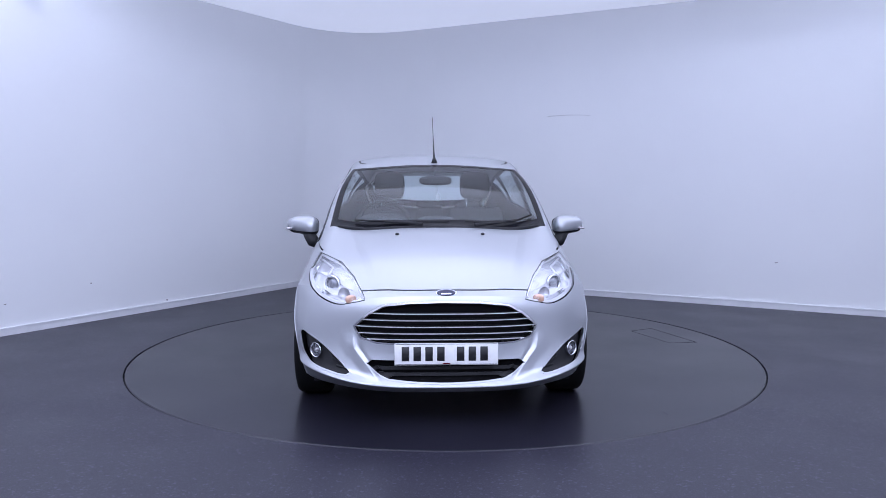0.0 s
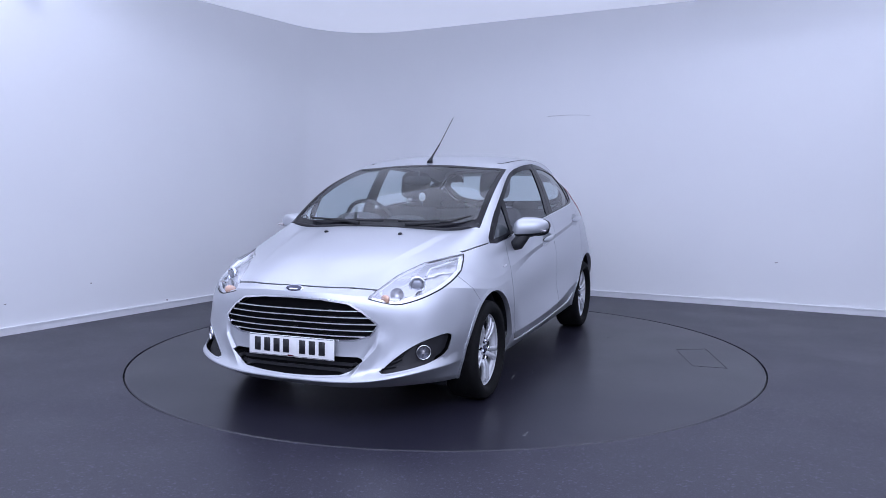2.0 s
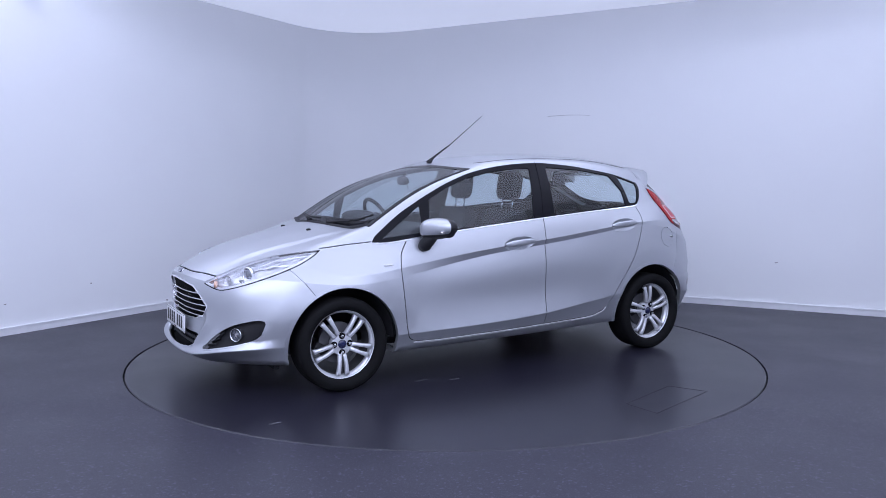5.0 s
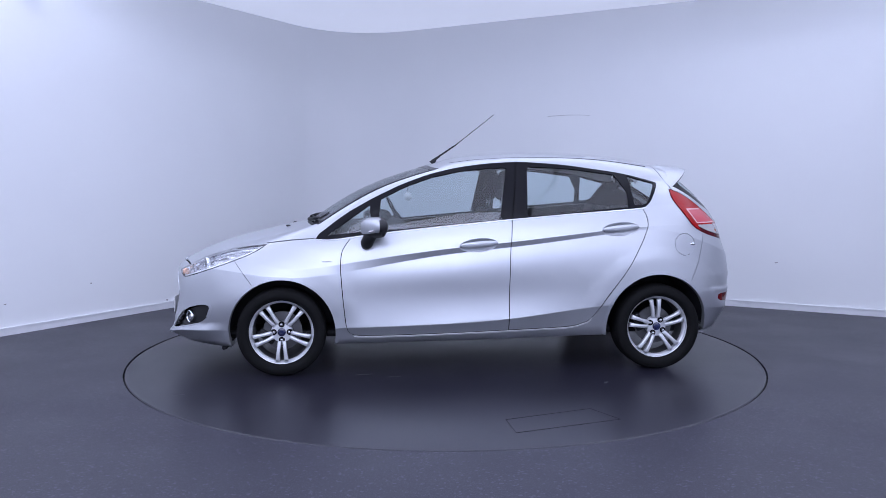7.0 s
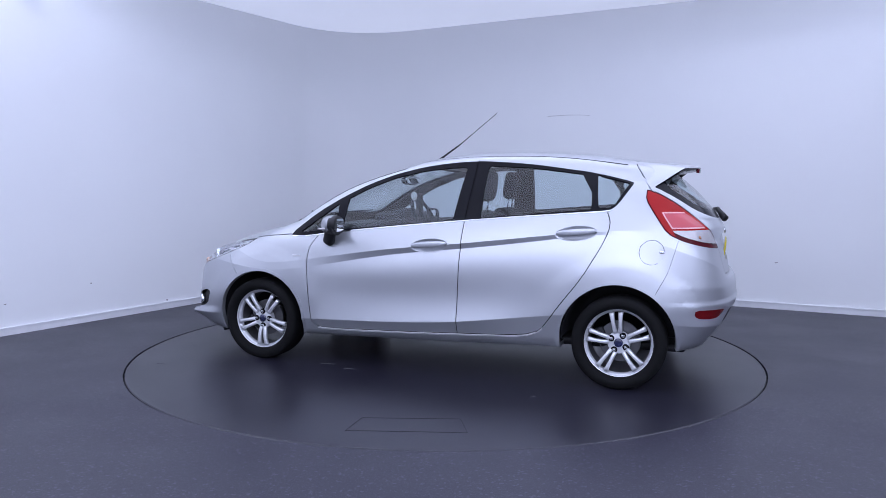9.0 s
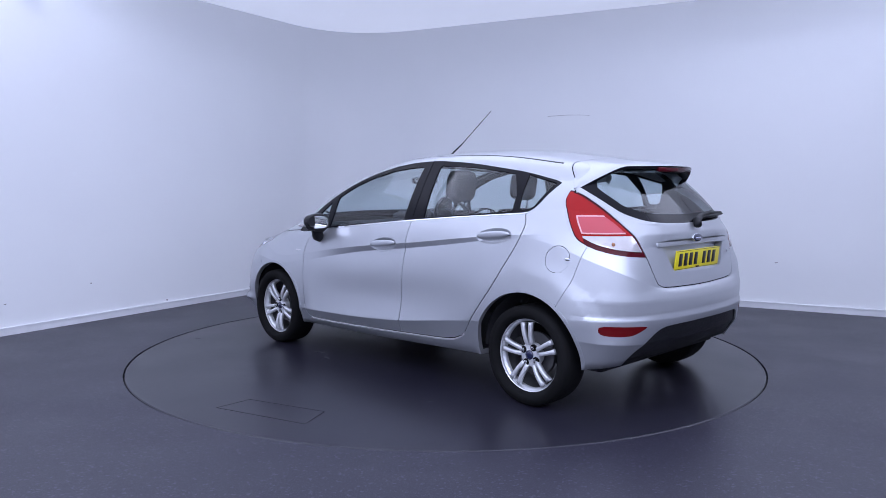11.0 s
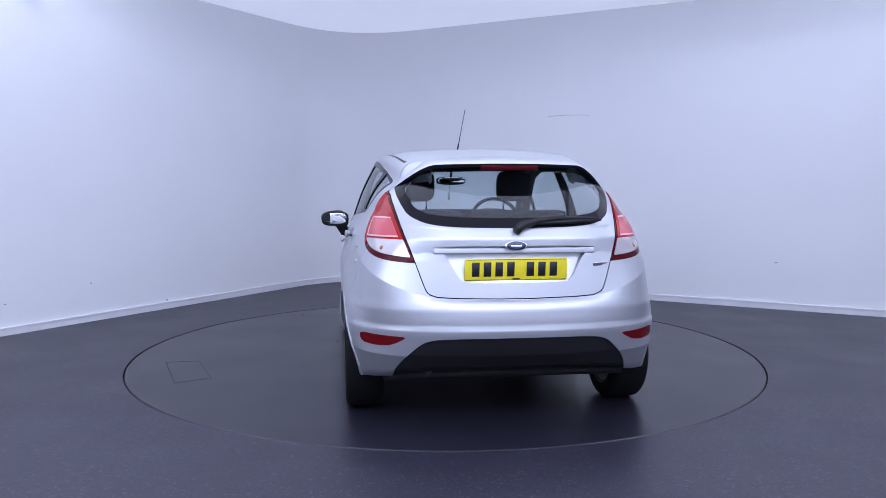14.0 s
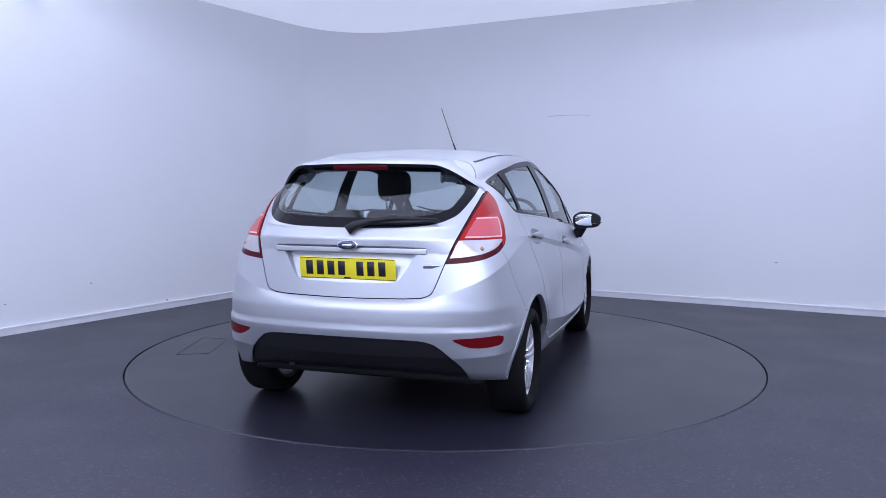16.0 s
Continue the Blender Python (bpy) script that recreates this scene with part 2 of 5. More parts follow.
# ---- turntable ----
def turntable():
    base = new("turntable")
    base.matrix_world = pose(0, 0, 0)
    tagged(base, "flush round turntable with dark vinyl top", "turntable")
    bm = bmesh.new()
    n = 160
    rings = [(0.0, 0.0), (TABLE_R - 0.012, 0.0), (TABLE_R - 0.004, -0.004), (TABLE_R - 0.004, -0.03)]
    top = [[bm.verts.new((r * math.cos(2 * math.pi * i / n), r * math.sin(2 * math.pi * i / n), z)) for i in range(n)] for r, z in rings[1:]]
    bm.faces.new(top[0])
    for a, b in zip(top, top[1:]):
        for i in range(n):
            j = (i + 1) % n
            bm.faces.new((a[i], b[i], b[j], a[j]))
    disc = part("disc", bm, DISC, base, smooth=False)
    # access hatch: four thin dark joints on the disc
    quad = [Vector((0.175, -1.985, 0)), Vector((0.16, -1.765, 0)), Vector((0.66, -1.605, 0)), Vector((0.765, -1.81, 0))]
    for a, b, w in ((quad[0], quad[1], 0.003), (quad[1], quad[2], 0.004), (quad[2], quad[3], 0.004), (quad[3], quad[0], 0.007)):
        d = (b - a).normalized()
        m = Vector((-d.y, d.x, 0)) * w / 2
        bm = bmesh.new()
        low = [bm.verts.new(p) for p in (a - m, b - m, b + m, a + m)]
        up = [bm.verts.new(v.co + Vector((0, 0, 0.0015))) for v in low]
        bm.faces.new(up)
        for i in range(4):
            bm.faces.new((low[i], low[(i + 1) % 4], up[(i + 1) % 4], up[i]))
        part("hatch_joint", bm, JOINT, base, smooth=False)
    # faint chalk strokes left on the disc
    for x, y, w, r in ((-0.60, -0.72, 0.10, 8), (-0.40, -0.80, 0.07, 4), (-1.68, -1.12, 0.06, 6), (0.92, -1.05, 0.03, 40)):
        bm = bmesh.new()
        bmesh.ops.create_cube(bm, size=1, matrix=pose(x, y, 0.0008, 0, 0, r) @ Matrix.Diagonal((w, 0.012, 0.0012, 1)))
        part("chalk_mark", bm, CHALK, base, "faint pale chalk stroke", smooth=False)
    return base


TURNTABLE = turntable()

# ---- car body surface ----
# The shell is one smooth surface: level lines run from the nose round the flank to the tail,
# and are blended upwards; panels, glass and lamps are cut out of it.
OFF = Vector((0.12, 0.085, 0.0))


def ring(*pts):
    return np.array(pts, float).reshape(-1, 3)


def roof_z(x, y):
    xs = np.array([-0.3, -0.17, 0.0, 0.14, 0.35, 0.56, 0.78, 0.99, 1.2, 1.41])
    zs = np.array([1.362, 1.408, 1.44, 1.452, 1.46, 1.463, 1.455, 1.434, 1.408, 1.38])
    c = np.polyfit(xs, zs, 5)
    return np.polyval(c, x) - 0.1 * y ** 2


sill = ring(-1.99, 0, .185, -1.98, .25, .185, -1.92, .46, .19, -1.78, .645, .195, -1.55, .765, .19, -1.25, .80, .20, -.88, .805, .205, -.3, .808, .212,
            .25, .808, .222, .8, .808, .237, 1.25, .805, .24, 1.53, .785, .25, 1.70, .66, .27, 1.77, .43, .29, 1.79, .21, .295, 1.795, 0, .295)
under = sill * (0.95, 0.86, 1.0)
lip = ring(-2.05, 0, .225, -2.043, .25, .228, -2.012, .48, .25, -1.885, .685, .29, -1.60, .79, .30, -1.25, .84, .305, -.88, .848, .315, -.3, .856, .33,
           .25, .856, .364, .8, .855, .432, 1.25, .848, .46, 1.54, .818, .42, 1.755, .70, .40, 1.84, .45, .39, 1.865, .22, .385, 1.872, 0, .385)
low = ring(-2.022, 0, .40, -2.013, .25, .40, -1.962, .48, .41, -1.84, .685, .43, -1.58, .812, .46, -1.25, .852, .48, -.88, .846, .49, -.3, .84, .50,
           .25, .842, .52, .8, .85, .555, 1.25, .852, .56, 1.55, .82, .53, 1.765, .69, .51, 1.868, .455, .50, 1.905, .22, .50, 1.912, 0, .50)
mid = ring(-2.035, 0, .59, -2.024, .24, .588, -1.958, .46, .585, -1.83, .665, .59, -1.58, .795, .60, -1.25, .85, .575, -.88, .842, .60, -.3, .84, .65,
           .25, .842, .69, .8, .842, .735, 1.25, .834, .745, 1.55, .80, .67, 1.768, .685, .635, 1.86, .455, .635, 1.893, .22, .635, 1.90, 0, .635)
shoulder_low = ring(-2.022, 0, .682, -2.006, .23, .68, -1.935, .44, .668, -1.79, .64, .69, -1.55, .785, .68, -1.25, .838, .645, -.88, .836, .668, -.3, .814, .765,
                    .25, .815, .828, .8, .81, .897, 1.25, .79, .935, 1.55, .765, .86, 1.765, .665, .77, 1.84, .44, .69, 1.86, .22, .676, 1.866, 0, .672)
shoulder = ring(-1.975, 0, .714, -1.958, .22, .711, -1.885, .42, .70, -1.72, .60, .765, -1.52, .725, .78, -1.25, .816, .70, -.88, .828, .722, -.3, .826, .805,
                .25, .826, .862, .8, .816, .925, 1.25, .782, .962, 1.52, .735, .95, 1.715, .65, .895, 1.805, .44, .86, 1.825, .22, .853, 1.83, 0, .85)
bonnet = ring(-1.67, 0, .848, -1.66, .22, .845, -1.61, .41, .825, -1.50, .575, .832, -1.38, .68, .845, -1.20, .752, .835, -.88, .80, .81, -.3, .803, .882,
              .25, .803, .937, .8, .79, .988, 1.25, .748, 1.02, 1.49, .705, 1.03, 1.67, .625, .985, 1.785, .435, .945, 1.812, .215, .938, 1.818, 0, .935)
belt = ring(-1.11, 0, .978, -1.10, .22, .974, -1.06, .42, .962, -1.03, .58, .968, -1.0, .682, .975, -.985, .748, .888, -.83, .765, .892, -.3, .772, .957,
            .25, .773, 1.01, .8, .76, 1.055, 1.18, .718, 1.085, 1.41, .677, 1.10, 1.60, .605, 1.06, 1.755, .435, 1.03, 1.79, .215, 1.02, 1.795, 0, 1.017)
cant = ring(-.255, 0, 1.378, -.25, .22, 1.374, -.235, .40, 1.361, -.22, .52, 1.353, -.195, .588, 1.345, -.12, .606, 1.345, -.04, .610, 1.362, .1, .612, 1.378,
            .32, .612, 1.388, .75, .60, 1.358, 1.10, .58, 1.305, 1.29, .56, 1.262, 1.38, .52, 1.29, 1.44, .42, 1.32, 1.465, .22, 1.337, 1.47, 0, 1.342)
rail = ring(-.2, 0, 0, -.19, .22, 0, -.17, .38, 0, -.14, .46, 0, -.09, .51, 0, -.03, .53, 0, .06, .54, 0, .19, .546, 0,
            .36, .546, 0, .74, .535, 0, 1.03, .51, 0, 1.20, .492, 0, 1.30, .455, 0, 1.36, .375, 0, 1.385, .20, 0, 1.39, 0, 0)
crown = ring(-.11, 0, 0, -.09, .16, 0, -.05, .25, 0, 0, .285, 0, .06, .295, 0, .12, .30, 0, .2, .302, 0, .3, .304, 0,
             .45, .304, 0, .74, .30, 0, .93, .285, 0, 1.04, .27, 0, 1.12, .245, 0, 1.19, .205, 0, 1.24, .11, 0, 1.25, 0, 0)
spine = crown * (0.9, 0.0, 1.0) + (0.06, 0, 0)
for r_ in (rail, crown, spine):
    r_[:, 2] = roof_z(r_[:, 0], r_[:, 1])
rail[:, 2] -= 0.008
pane = (belt + cant) / 2
bulge = np.array([.05, .05, .05, .048, .045, .025, .014, .014, .014, .014, .014, .014, .014, .018, .02, .02])
away = np.stack([np.clip(-(pane[:, 0] + .55) * 3, 0, .35) * -1 + np.clip((pane[:, 0] - 1.3) * 3, 0, .7), pane[:, 1] * 1.2, 0.5 + 0 * bulge], 1)
away[:4] = (-0.6, 0, 0.8)
away[4], away[5] = (-0.4, 0.25, 0.85), (0, 0.7, 0.5)
away[13:] = (0.7, 0, 0.7)
pane = pane + away / np.linalg.norm(away, axis=1)[:, None] * bulge[:, None]
RINGS = np.stack([under, sill, lip, low, mid, shoulder_low, shoulder, bonnet, belt, pane, cant, rail, crown, spine])
NR, NS = RINGS.shape[:2]
GROUPS = [(0, 1), (1, 2), (2, 5), (5, 6), (6, 8), (8, 10), (10, 13)]


def natural(n):
    """Second derivatives of the natural cubic through n even knots, as a matrix on the values."""
    a = np.eye(n)
    b = np.zeros((n, n))
    for i in range(1, n - 1):
        a[i, i - 1:i + 2] = (1, 4, 1)
        b[i, i - 1:i + 2] = (6, -12, 6)
    return np.linalg.solve(a, b)


def basis(x, n):
    m = natural(n)
    i = np.clip(np.floor(x).astype(int), 0, n - 2)
    t = (x - i)[:, None]
    e = np.eye(n)
    return e[i] * (1 - t) + e[i + 1] * t + m[i] * ((1 - t) ** 3 - (1 - t)) / 6 + m[i + 1] * (t ** 3 - t) / 6


MIRROR_N = 3
ext_rings = np.concatenate([RINGS[:, MIRROR_N:0:-1] * (1, -1, 1), RINGS, RINGS[:, -2:-2 - MIRROR_N:-1] * (1, -1, 1)], 1)


def kinks(d, *knots):
    """A folded profile: straight runs between (distance, height) pairs."""
    k = np.array(knots, float).reshape(-1, 2)
    return np.interp(d, k[:, 0], k[:, 1])


def ease(x, a, b):
    t = np.clip((x - a) / (b - a), 0, 1)
    return t * t * (3 - 2 * t)


def lip_z(x):
    return np.interp(x, lip[:, 0], lip[:, 2])


def bonnet_fold(P):
    return np.abs(P[:, 1]) - np.interp(P[:, 0], (-1.85, -1.05), (0.35, 0.50))


def intake_ridge(P):
    return np.abs(P[:, 1]) - np.interp(P[:, 2], (.24, .28, .41, .50), (.335, .36, .465, .48))


def creased(P):
    """Pressed folds on top of the smooth shell: bumper ledges, tailgate fold, door swage, bonnet lines, arch flares."""
    P = P.copy()
    x, y, z = P[:, 0].copy(), np.abs(P[:, 1]), P[:, 2].copy()
    sy = np.sign(P[:, 1])
    # rear bumper: shoulder, undercut and lower ledge
    h = kinks(z, .47, 0, .518, .004, .528, .004, .546, -.002, .605, .001, .628, .003, .676, 0)
    w = ease(x, 1.46, 1.68)
    dx, dy = np.maximum(x - 1.2, 1e-6), np.maximum(y - 0.3, 0)
    ln = np.hypot(dx, dy)
    P[:, 0] += h * w * dx / ln
    P[:, 1] += h * w * dy / ln * sy
    # tailgate fold under the glass
    h = kinks(z, .90, 0, .966, .013, .974, .013, 1.022, 0)
    P[:, 0] += h * ease(x, 1.62, 1.72) * (1 - ease(y, .50, .60))
    # swage low on the doors
    d = z - lip_z(x)
    h = .011 * np.where(d < 0, np.clip(1 + d / .12, 0, 1), np.clip(1 - d / .22, 0, 1) ** 2)
    P[:, 1] += h * ease(x, -.86, -.70) * (1 - ease(x, .35, .72)) * ease(y, .6, .7) * sy
    # splitter lip under the nose
    h = kinks(z - np.interp(y, lip[:5, 1], lip[:5, 2]), -.05, 0, -.004, .018, .006, .018, .045, -.004, .10, 0)
    w = 1 - ease(x, -1.75, -1.58)
    dx, dy = np.minimum(x + 1.2, -1e-6), np.maximum(y - 0.3, 0)
    ln = np.hypot(dx, dy)
    P[:, 0] += h * w * dx / ln
    P[:, 1] += h * w * dy / ln * sy
    # ridge between the lower intake and the fog lamp recess
    h = kinks(intake_ridge(P), -.045, 0, -.022, -.005, -.003, .011, .003, .011, .07, 0)
    P[:, 0] -= h * ease(z, .25, .29) * (1 - ease(z, .42, .50)) * (1 - ease(x, -1.9, -1.75))
    # raised lines on the bonnet
    h = kinks(bonnet_fold(P), -.14, 0, -.006, .008, .006, .008, .05, 0)
    P[:, 2] += h * ease(x, -1.88, -1.62) * (1 - ease(x, -1.20, -1.06)) * (z > .66)
    # flares over the wheels
    for cx, cz, amount in ((-1.24, .287, .004), (1.235, .297, .005)):
        r = np.hypot(x - cx, z - cz)
        h = kinks(r, .36, 1, .455, 1, .53, 0) * amount
        P[:, 1] += h * ease(z - cz, .05, .2) * ease(y, .6, .7) * sy
    return P


def surface(uv):
    u, v = uv[:, 0], np.clip(uv[:, 1], 0, NR - 1)
    bu = basis(u + MIRROR_N, NS + 2 * MIRROR_N)
    bv = np.zeros((len(u), NR))
    done = np.zeros(len(u), bool)
    for a, b in GROUPS:
        k = (~done) & (v <= b + 1e-12)
        if k.any():
            bv[k, a:b + 1] = basis(v[k] - a, b - a + 1)
            done |= k
    return creased(np.einsum("ns,rsc,nr->nc", bu, ext_rings, bv, optimize=True))


def normals(uv):
    e = 0.012
    du = surface(uv + (e, 0)) - surface(uv - (e, 0))
    up = np.clip(uv + (0, e), None, (99, NR - 1 - 1e-6))
    dv = surface(up) - surface(np.clip(uv - (0, e), (-99, 0), None))
    n = np.cross(dv, du)
    bad = np.linalg.norm(n, axis=1) < 1e-9
    n[bad] = (0, 0, 1)
    n /= np.linalg.norm(n, axis=1)[:, None]
    top = uv[:, 1] > NR - 1.2
    n[top] = n[top] * (1, 0.2, 1)
    n[n[:, 2] < 0] *= np.where(top[n[:, 2] < 0], -1, 1)[:, None]
    return n / np.linalg.norm(n, axis=1)[:, None]


UDIV, VDIV = 9, [2, 3, 5, 5, 5, 4, 7, 7, 8, 8, 5, 5, 3]
us = np.linspace(0, NS - 1, (NS - 1) * UDIV + 1)
vs = np.concatenate([[0]] + [i + np.arange(1, d + 1) / d for i, d in enumerate(VDIV)])
vs = np.unique(np.concatenate([vs] + [[k - .06, k - .02, k + .03, k + .1] for k in (2, 5, 6)]).round(6))
UV = np.stack(np.meshgrid(us, vs, indexing="ij"), -1).reshape(-1, 2)
nv = len(vs)
ii, jj = np.meshgrid(np.arange(len(us) - 1), np.arange(nv - 1), indexing="ij")
q0 = (ii * nv + jj).ravel()
FACES = np.concatenate([np.stack([q0, q0 + nv + 1, q0 + nv], 1), np.stack([q0, q0 + 1, q0 + nv + 1], 1)])
POS = surface(UV)


def cut(fn, where=None):
    """Splits the shell's triangles along fn = 0, fn of (positions, uv)."""
    global UV, FACES, POS
    val = fn(POS, UV)
    val = np.where(np.abs(val) < 2e-5, 2e-5, val)
    neg = val < 0
    s = neg[FACES].sum(1)
    hit = (s > 0) & (s < 3)
    if where is not None:
        c = POS[FACES].mean(1)
        hit &= where(c)
    if not hit.any():
        return
    tri = FACES[hit]
    keep = FACES[~hit]
    edges = {}
    for t in tri:
        for a, b in ((0, 1), (1, 2), (2, 0)):
            i, j = t[a], t[b]
            if neg[i] != neg[j]:
                edges.setdefault((min(i, j), max(i, j)), len(edges))
    e = np.array(list(edges))
    lo, hi = np.zeros(len(e)), np.ones(len(e))
    s0 = neg[e[:, 0]]
    for _ in range(11):
        m = (lo + hi) / 2
        uv = UV[e[:, 0]] * (1 - m)[:, None] + UV[e[:, 1]] * m[:, None]
        same = (fn(surface(uv), uv) < 0) == s0
        lo, hi = np.where(same, m, lo), np.where(same, hi, m)
    m = (lo + hi) / 2
    uv = UV[e[:, 0]] * (1 - m)[:, None] + UV[e[:, 1]] * m[:, None]
    base = len(UV)
    UV = np.concatenate([UV, uv])
    POS = np.concatenate([POS, surface(uv)])
    out = []
    for t in tri:
        k = [neg[i] for i in t]
        lone = k.index(True) if sum(k) == 1 else k.index(False)
        a, b, c = t[lone], t[(lone + 1) % 3], t[(lone + 2) % 3]
        p = base + edges[(min(a, b), max(a, b))]
        q = base + edges[(min(a, c), max(a, c))]
        out += [(a, p, q), (p, b, c), (p, c, q)]
    FACES = np.concatenate([keep, np.array(out)])


def rounded(pts, n=2):
    p = np.array(pts, float)
    for _ in range(n):
        q = np.roll(p, -1, 0)
        p = np.stack([0.8 * p + 0.2 * q, 0.2 * p + 0.8 * q], 1).reshape(-1, 2)
    return p


def outline(pts, axes="xz", n=2):
    """Signed distance (negative inside) to a closed outline seen along one axis."""
    p = rounded(pts, n) if n else np.array(pts, float)
    ax = ["xyz".index(a) for a in axes]

    def fn(P, uv=None):
        out = np.empty(len(P))
        for s in range(0, len(P), 20000):
            x = P[s:s + 20000][:, ax]
            a, b = p, np.roll(p, -1, 0)
            d = b - a
            w = x[:, None] - a[None]
            t = np.clip((w * d).sum(2) / ((d * d).sum(1) + 1e-12), 0, 1)
            dist = np.linalg.norm(w - t[..., None] * d, axis=2).min(1)
            c1 = (a[None, :, 1] > x[:, None, 1]) != (b[None, :, 1] > x[:, None, 1])
            dy = np.where(np.abs(d[:, 1]) < 1e-9, 1e-9, d[:, 1])
            xi = a[:, 0] + (x[:, None, 1] - a[:, 1]) * d[:, 0] / dy
            inside = ((c1 & (x[:, None, 0] < xi)).sum(1) % 2) == 1
            out[s:s + 20000] = np.where(inside, -dist, dist)
        return out
    return fn


def path(pts, axes="xz"):
    """Signed side distance to an open line; its ends run on straight."""
    p = np.array(pts, float)
    p = np.concatenate([[p[0] + (p[0] - p[1]) * 40], p, [p[-1] + (p[-1] - p[-2]) * 40]])
    ax = ["xyz".index(a) for a in axes]

    def fn(P, uv=None):
        x = P[:, ax]
        a, d = p[:-1], np.diff(p, axis=0)
        w = x[:, None] - a[None]
        t = np.clip((w * d).sum(2) / (d * d).sum(1), 0, 1)
        r = w - t[..., None] * d
        dist = np.linalg.norm(r, axis=2)
        k = dist.argmin(1)
        n = np.arange(len(x))
        side = np.sign(d[k, 0] * w[n, k, 1] - d[k, 1] * w[n, k, 0])
        return dist[n, k] * side
    return fn


G = 0.0027
shift = lambda fn, o: (lambda P, uv=None: fn(P, uv) + o)
flank = lambda c: (c[:, 1] > 0.5)
nose = lambda c: (c[:, 0] < -1.3)
tail = lambda c: (c[:, 0] > 1.2)


def circle(cx, cz, r):
    return lambda P, uv=None: np.hypot(P[:, 0] - cx, P[:, 2] - cz) - r


arch_f, arch_r = circle(-1.24, 0.287, 0.342), circle(1.235, 0.297, 0.346)
lip_f, lip_r = circle(-1.24, 0.287, 0.36), circle(1.235, 0.297, 0.364)
dlo = outline([(-1.045, .884), (-.834, 1.045), (-.644, 1.152), (-.454, 1.242), (-.266, 1.309), (-.077, 1.352), (.111, 1.377), (.299, 1.388), (.487, 1.381),
               (.675, 1.365), (.864, 1.339), (1.06, 1.311), (1.295, 1.254), (1.292, 1.235), (1.215, 1.115), (1.165, 1.08), (1.03, 1.07), (.66, 1.045), (.254, 1.01), (-.079, .977), (-.449, .941),
               (-.635, .919), (-.857, .889), (-.95, .880)], n=1)
glass_front = outline([(-.628, .932), (-.600, 1.14), (-.45, 1.216), (-.265, 1.283), (-.078, 1.323), (.10, 1.343), (.236, 1.349), (.176, 1.006)], n=0)
glass_tri = outline([(-.955, .905), (-.672, 1.104), (-.672, .935)], n=0)
glass_rear = outline([(.36, 1.025), (.378, 1.356), (.67, 1.343), (.985, 1.303), (1.055, 1.19), (1.058, 1.085)], n=0)
glass_quarter = outline([(1.078, 1.295), (1.272, 1.247), (1.195, 1.115), (1.165, 1.10), (1.10, 1.098)], n=0)
b_line = path([(.225, .2), (.229, .306), (.232, .529), (.241, .787), (.258, 1.007), (.285, 1.2), (.305, 1.42)])
doors = outline([(-.79, .90), (-.83, .85), (-.856, .806), (-.866, .722), (-.852, .53), (-.833, .344), (-.82, .29), (-.78, .262), (-.60, .259), (-.08, .272), (.289, .285), (.60, .296), (.70, .31), (.769, .341),
                 (.82, .40), (.879, .488), (1.023, .673), (1.13, .858), (1.175, .96), (1.178, 1.02), (1.15, 1.085), (.66, 1.06), (-.3, .975)], n=1)
belt_line = path([(-1.1, .884), (-.95, .878), (-.857, .887), (-.635, .917), (-.449, .939), (-.079, .975), (.254, 1.008), (.66, 1.043), (1.03, 1.068), (1.2, 1.086)])
head = outline([(-1.962, .655), (-1.955, .685), (-1.84, .77), (-1.70, .82), (-1.573, .845), (-1.442, .85), (-1.325, .858), (-1.425, .795), (-1.575, .735), (-1.72, .685), (-1.85, .64), (-1.91, .622)], n=2)
head_top = path([(.40, .63), (.42, .68), (.48, .757), (.557, .812), (.655, .838), (.78, .862)], "yz")
bonnet_line = path([(-1.34, .856), (-1.20, .874), (-1.02, .889)])
bonnet_edge = path([(-.5, .69), (-.42, .694), (-.30, .704), (0, .709), (.30, .704), (.42, .694), (.5, .69)], "yz")
bumper_f = path([(-1.60, .80), (-1.535, .731), (-1.481, .668), (-1.424, .593), (-1.36, .5)])
grille = outline([(-.461, .522), (-.39, .585), (-.317, .628), (-.175, .645), (0, .649), (.175, .645), (.317, .628), (.39, .585), (.461, .522), (.43, .47), (.35, .447), (.2, .441), (-.2, .441), (-.35, .447), (-.43, .47)], "yz", 0)
intake = outline([(-.42, .357), (-.32, .268), (-.177, .253), (0, .247), (.177, .253), (.32, .268), (.42, .357), (.2, .356), (-.2, .356)], "yz", 1)
fog = outline([(.778, .478), (.760, .36), (.69, .316), (.478, .272), (.535, .34), (.64, .425)], "yz", 2)
gate = outline([(-.62, 1.5), (-.605, 1.19), (-.556, 1.006), (-.515, .896), (-.457, .732), (-.441, .704), (-.386, .684), (0, .676), (.386, .684), (.441, .704), (.457, .732), (.515, .896), (.556, 1.006), (.605, 1.19), (.62, 1.5)], "yz", 1)
gate_top = path([(1.25, 1.45), (1.285, 1.385), (1.395, 1.215), (1.43, 1.16)])
gate_glass = outline([(-.56, 1.40), (-.578, 1.205), (-.56, 1.15), (-.527, 1.085), (-.447, 1.044), (-.306, 1.027), (0, 1.021), (.306, 1.027), (.447, 1.044), (.527, 1.085), (.56, 1.15), (.578, 1.205), (.56, 1.40)], "yz", 2)
lamp_out = outline([(1.375, 1.215), (1.374, 1.145), (1.44, 1.045), (1.51, .945), (1.60, .902), (1.72, .868), (1.9, .83), (1.9, 1.3), (1.40, 1.225)], n=1)
lamp_split = path([(1.425, 1.145), (1.485, 1.045), (1.54, .965), (1.57, .90)])
